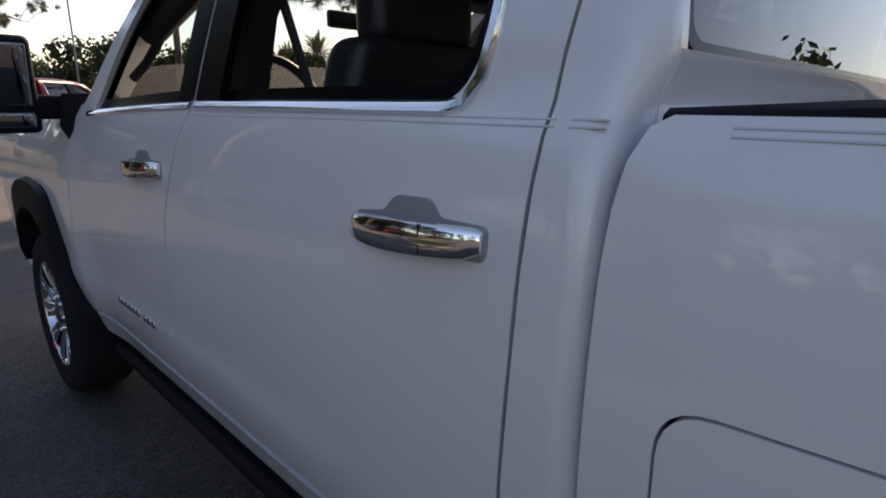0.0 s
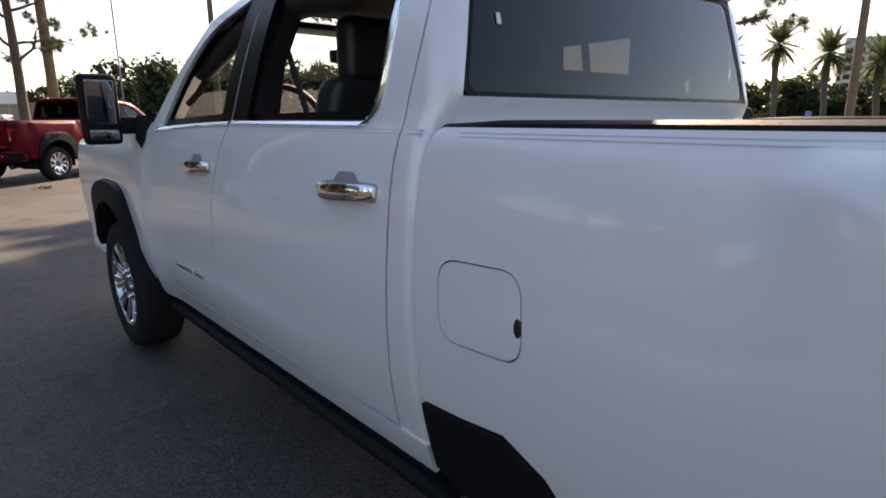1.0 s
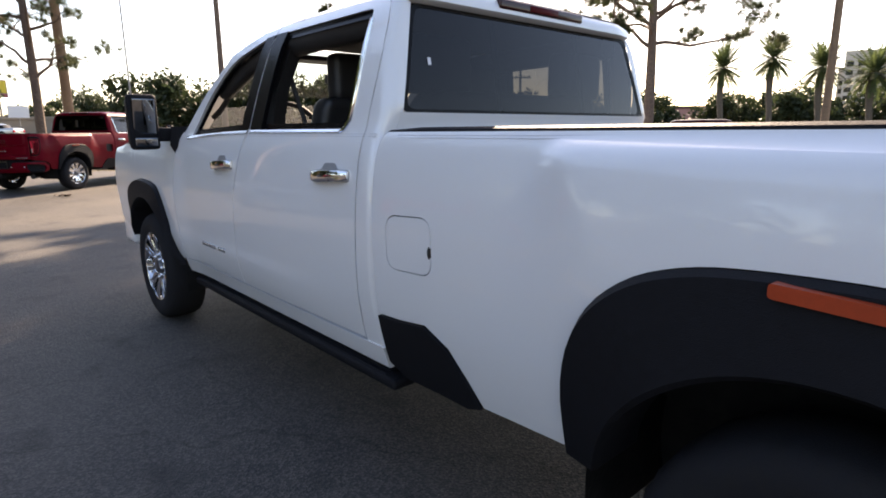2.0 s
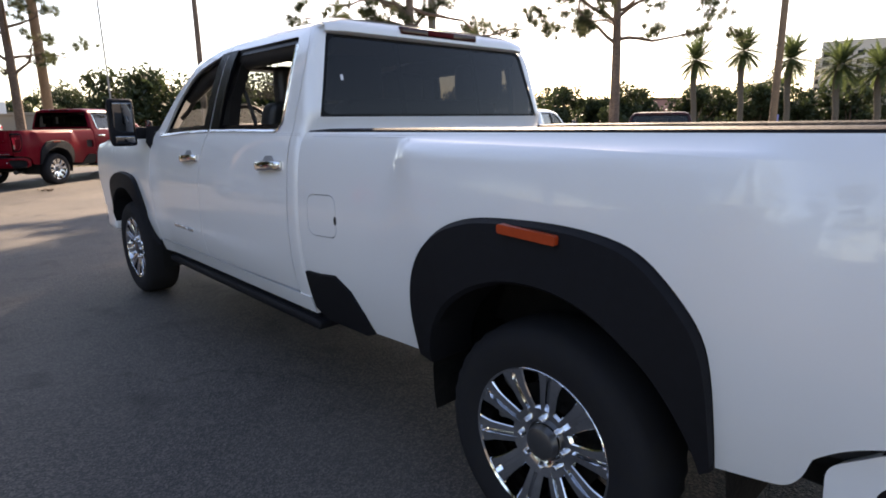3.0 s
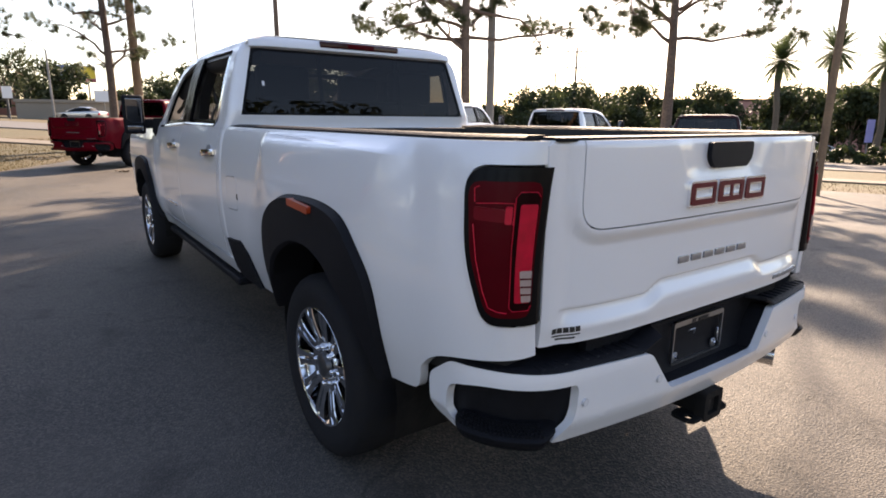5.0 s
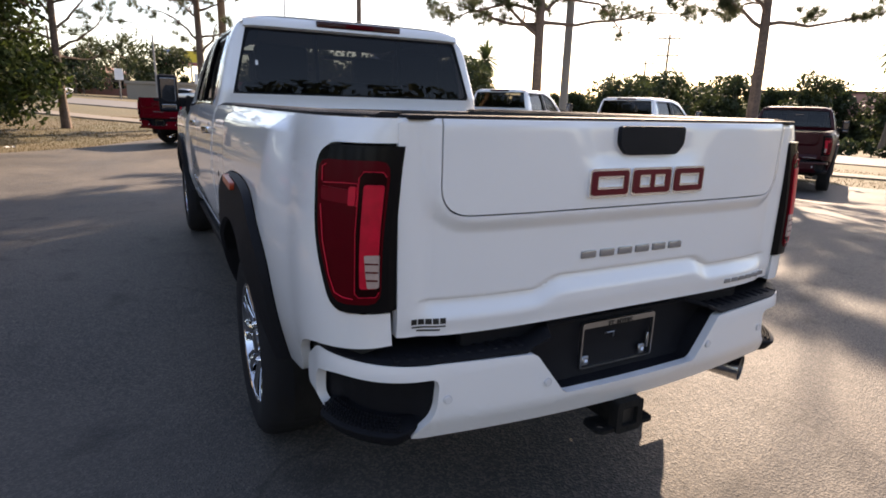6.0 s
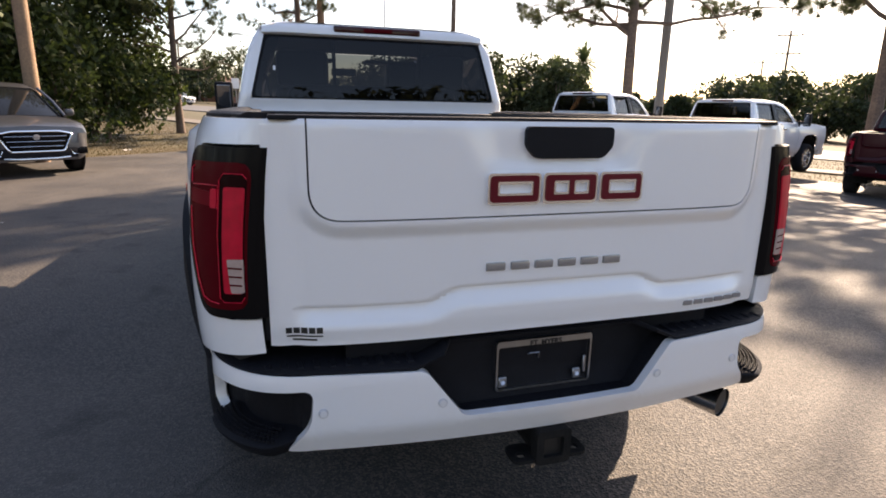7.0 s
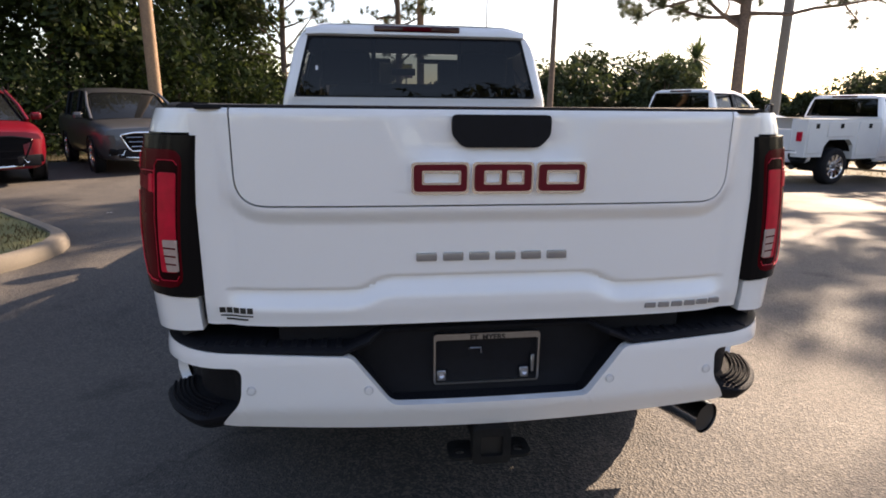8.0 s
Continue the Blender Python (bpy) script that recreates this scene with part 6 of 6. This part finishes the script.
def another_truck(axle, az, paint, label, skip=()):
    """The same model of pickup again, standing with its rear axle there, heading to az, in another paint."""
    h = Vector((math.sin(radians(az)), math.cos(radians(az))))
    x, y = axle[0] - h.x * HUB_R, axle[1] - h.y * HUB_R
    z = terrain(*axle)
    t = copy_thing(truck, pose(x, y, z, 0, 0, -az))
    tagged(t, label, "pickup truck")
    gone = []
    for ob in list(t.children_recursive):
        base = ob.name.split(".")[0]
        up = ob.parent
        if base in skip or (up and (up.name.split(".")[0] in skip or (up.parent and up.parent.name.split(".")[0] in skip))):
            gone.append(ob)
            continue
        for slot in ob.material_slots:
            if paint and slot.material in (PAINT, CUPSHADE):
                slot.link = "OBJECT"
                slot.material = paint
    for ob in gone:
        bpy.data.objects.remove(ob)
    return t


SKIP = ("frame_lettering", "window_tag", "sticker_bar", "pinstripe", "screw", "plate_tab", "plate_clip")
another_truck((-0.15, 18.65), 50, REDPAINT, "dark red crew cab pickup truck parked at the verge", SKIP)
another_truck((12.6, 7.5), 62, MAROON, "dark red crew cab pickup truck with tinted windows", SKIP)
another_truck((6.2, 12.0), 62, None, "white crew cab pickup truck parked in the row", SKIP)
svc = another_truck((9.5, 10.9), 74, None, "white service truck with a steel utility body", SKIP + ("bed_side", "tailgate", "tail_lamp", "rail_cap", "inner_skin", "bed_liner", "wheel_flare", "side_marker", "fuel_door", "cladding"))
SERVICEWHITE = material("service_white", (0.72, 0.72, 0.71), 0.45, coat=0.4, grain=0.1, grain_scale=6, stain=0.1, stain_scale=2, color2=(0.5, 0.5, 0.49))
for s in (-1, 1):
    o = [(0.05, 0.62), (0.62, 0.62), (0.66, 0.85), (0.80, 0.98), (1.47, 0.98), (1.62, 0.85), (1.66, 0.55), (2.52, 0.55), (2.52, 1.42), (0.05, 1.42)]
    bm = sheet(o, [], 0.4, lambda u, v, s=s: (s * 1.03, u, v), (-s * 0.36, 0, 0), flip=s < 0)
    ub = part("utility_body", bm, SERVICEWHITE, svc, "white steel utility box")
    for y0, y1, z0, z1 in ((0.10, 0.58, 0.70, 1.36), (0.70, 1.56, 1.04, 1.36), (1.72, 2.46, 0.62, 1.36)):
        d = part("locker_door", box(s * 1.036 - 0.012, s * 1.036 + 0.012, y0, y1, z0, z1, 0.008, 1), SERVICEWHITE, ub)
        part("latch", box(s * 1.05 - 0.012, s * 1.05 + 0.012, (y0 + y1) / 2 - 0.05, (y0 + y1) / 2 + 0.05, z1 - 0.14, z1 - 0.04, 0.006, 1), UNDER, d)
    part("tail_lamp", box(s * 0.88 - 0.06, s * 0.88 + 0.06, 0.02, 0.06, 0.95, 1.15, 0.01, 1), LAMPRED, svc)
bm = box(-0.70, 0.70, 0.03, 0.09, 0.75, 1.20, 0.01, 1)
part("tailgate", bm, SERVICEWHITE, svc)
part("bed_floor", box(-0.7, 0.7, 0.05, 2.5, 0.72, 0.80), UNDER, svc)


def suv(m, paint, label, length=5.1, width=1.96, height=1.76, hood=1.08, category="car", low=False, big=1.0, grille_mat=None):
    """A wagon or saloon: lofted body, glazed cabin, roof, lamps, grille and four wheels. It faces +y, its front axle at y = 0."""
    car = empty("car", m)
    w = width / 2
    f, r = 0.95, 0.95 - length
    belt = hood + 0.02
    stations = [(f, 0.72, 0.72, hood - 0.38), (f - 0.05, 0.84, 0.90, hood - 0.18), (f - 0.25, 0.96, 0.97, hood - 0.10), (f - 0.7, 1.0, 1.0, hood - 0.05), (f - 1.25, 1.0, 1.0, hood), (r + 1.2, 1.0, 1.0, belt + 0.06), (r + 0.25, 0.97, 0.98, belt + 0.08), (r + 0.04, 0.92, 0.92, belt + 0.02), (r, 0.86, 0.86, belt - 0.15)]
    rows = []
    for y, k0, k1, top in stations:
        pts = [(0.86 * k0, 0.30), (0.95 * k0, 0.36), (1.0 * k0, 0.55), (1.0 * k1, 0.80), (0.985 * k1, top - 0.10), (0.93 * k1, top - 0.01), (0.75 * k1, top + 0.02), (0.0, top + 0.05)]
        row = [(-w * a, y, z) for a, z in pts] + [(w * a, y, z) for a, z in pts[::-1][1:]]
        rows.append(row)
    part("body", loft(rows, closed=True, caps=True), paint, car, "", 50)
    gh = []
    wf, wr = f - 1.10, r + (0.9 if low else 0.12)
    for y, z, k in ((wf, hood + 0.02, 0.88), (wf - 0.95, height - 0.12, 0.75), (wf - 1.35, height - 0.03, 0.74), ((wf + wr) / 2, height, 0.74), (wr + 0.6, height - 0.03, 0.73), (wr + 0.25, height - 0.12, 0.74), (wr - 0.02, belt + 0.05, 0.86)):
        b = max(belt - 0.02, hood)
        gh.append([(-w * 0.93 * 0.98, y, b - 0.05), (-w * (0.93 * 0.3 + k * 0.7), y, b + (z - b) * 0.62), (-w * k, y, z - 0.05), (-w * k * 0.85, y, z), (0, y, z + 0.02), (w * k * 0.85, y, z), (w * k, y, z - 0.05), (w * (0.93 * 0.3 + k * 0.7), y, b + (z - b) * 0.62), (w * 0.93 * 0.98, y, b - 0.05)])
    part("cabin_glass", loft(gh, closed=True, caps=True), DARKPANE, car, "dark reflective windows", 30)
    rf = [[(x, y, z + 0.012) for x, y, z in row[2:7]] for row in gh[1:6]]
    part("roof", loft(rf), paint, car)
    for s in (-1, 1):
        part("pillar", tube([(s * w * 0.90, wf + 0.02, hood + 0.02), (s * w * 0.86, wf - 0.45, hood + (height - hood) * 0.45), (s * w * 0.765, wf - 0.95, height - 0.11)], 0.030, 8), paint, car)
        for y in (wf - 1.45, wr + 1.0):
            part("pillar", tube([(s * w * 0.915, y, belt), (s * w * 0.76, y - 0.05, height - 0.06)], 0.036, 8), GLOSSBLACK, car)
        part("mirror", box(s * (w + 0.09) - 0.085, s * (w + 0.09) + 0.085, wf - 0.36, wf - 0.22, hood + 0.02, hood + 0.16, 0.045, 3), paint, car)
        rows = [[(s * w * (0.52 + 0.42 * k), f - 0.03 - 0.30 * k * k, hood - 0.30 + 0.06 * k - dz) for dz in (0.0, 0.10 - 0.03 * k)] for k in (0.0, 0.25, 0.5, 0.75, 1.0)]
        hl = part("headlamp", loft([[(x, y + 0.012, z) for x, y, z in r] + [(x * 0.98, y - 0.10, z) for x, y, z in r[::-1]] for r in rows], closed=True, caps=True), GLOSSBLACK, car, "slim dark headlamp")
        part("light_strip", tube([(x, y + 0.016, z - 0.008) for (x, y, z), _ in rows], 0.010, 6), CHROME, hl)
        part("fog_surround", box(s * w * 0.72 - 0.15, s * w * 0.72 + 0.12, f - 0.15, f + 0.002, 0.40, 0.54, 0.03, 2), GLOSSBLACK, car)
        part("fog_trim", tube([(s * w * 0.56, f + 0.012, 0.50), (s * w * 0.60, f + 0.012, 0.41), (s * w * 0.84, f - 0.05, 0.42)], 0.012, 6), CHROME, car)
        part("tail_lamp", box(s * w * 0.78 - 0.14, s * w * 0.78 + 0.12, r - 0.02, r + 0.2, belt - 0.32, belt - 0.12, 0.03, 2), LAMPRED, car)
        for y in (0.0, 0.95 - length + 1.1):
            part("arch", moved(revolve([(-0.012, 0.0), (-0.012, 0.40), (0.02, 0.41)], 32, "x"), Matrix.Translation((s * (w - 0.004), y, 0.36))), BLACK, car)
            wh = empty("wheel", pose(s * (w - 0.10), y, 0.36, 0, 0, 0 if s < 0 else 180))
            wh.parent = car
            part("tyre", revolve([(-0.10, 0.25), (-0.115, 0.30), (-0.10, 0.345), (-0.06, 0.36), (0.06, 0.36), (0.1, 0.33), (0.1, 0.25)], 40, "x"), RUBBER, wh)
            rim = part("rim", revolve([(-0.09, 0.25), (-0.108, 0.255), (-0.10, 0.23), (-0.04, 0.22), (-0.03, 0.0)], 40, "x"), DIMCHROME, wh)
            for k in range(6):
                part("spoke", moved(box(-0.105, -0.06, -0.028, 0.028, 0.03, 0.24, 0.008, 1), Matrix.Rotation(k * math.pi / 3, 4, "X")), CHROME, rim)
    gw, g0, g1 = w * 0.50 * big, hood - 0.48 * big, hood - 0.23
    o = rounded([(-gw, g1 - 0.05), (-gw * 0.72, g0), (gw * 0.72, g0), (gw, g1 - 0.05), (gw * 0.62, g1), (-gw * 0.62, g1)], 0.05, 4)
    bow = lambda x: f + 0.035 - 0.10 * (x / w) ** 2
    g = part("grille", sheet(o, [], 0.1, lambda u, v: (u, bow(u), v), (0, -0.12, 0), flip=True), GLOSSBLACK, car, "black grille with chrome frame")
    part("grille_rim", tube([(x, bow(x) + 0.004, z) for x, z in o + o[:1]], 0.016, 8), grille_mat or CHROME, g)
    for k in range(3):
        z = g0 + (g1 - g0) * (k + 1) / 4
        xw = gw * (0.70 + 0.06 * k)
        part("grille_bar", tube([(x, bow(x) + 0.006, z) for x in (-xw, -xw / 2, 0, xw / 2, xw)], 0.005, 6), grille_mat or DIMCHROME, g)
    part("bumper_trim", tube([(-w * 0.55, f - 0.01, 0.36), (-w * 0.3, f + 0.03, 0.345), (w * 0.3, f + 0.03, 0.345), (w * 0.55, f - 0.01, 0.36)], 0.022, 8), DIMCHROME, car)
    part("emblem", moved(revolve([(0.0, 0.0), (0.0, 0.055), (-0.012, 0.06)], 24, "y"), Matrix.Translation((0, f + 0.045, hood - 0.34))), CHROME, g, "round chrome emblem")
    part("lower_grille", box(-w * 0.55 * big, w * 0.55 * big, f - 0.12, f + 0.012, 0.34, 0.54, 0.03, 2), BLACK, car)
    return tagged(car, label, category)


def facing(x, y, az):
    return pose(x, y, terrain(x, y), 0, 0, -az)


suv(facing(-5.36, 11.9, 146), GREYPAINT, "dark grey sport utility car with chrome grille", big=1.25, category="suv")
suv(facing(-7.35, 9.65, 142), BRIGHTRED, "bright red sport utility car in the row", height=1.74, big=1.5, grille_mat=GLOSSBLACK, category="suv")
x, y = polar(-6.5, 66)
suv(facing(x, y, 128), SENSORPAINT, "white saloon car on the street", length=4.7, width=1.82, height=1.42, hood=0.92, low=True)
x, y = polar(2.0, 74)
suv(facing(x, y, 308), SILVERPAINT, "silver saloon car on the street", length=4.7, width=1.82, height=1.45, hood=0.92, low=True)
x, y = polar(69.0, 52)
suv(facing(x, y, 130), SILVERPAINT, "silver saloon car on the street", length=4.6, width=1.82, height=1.45, hood=0.92, low=True)
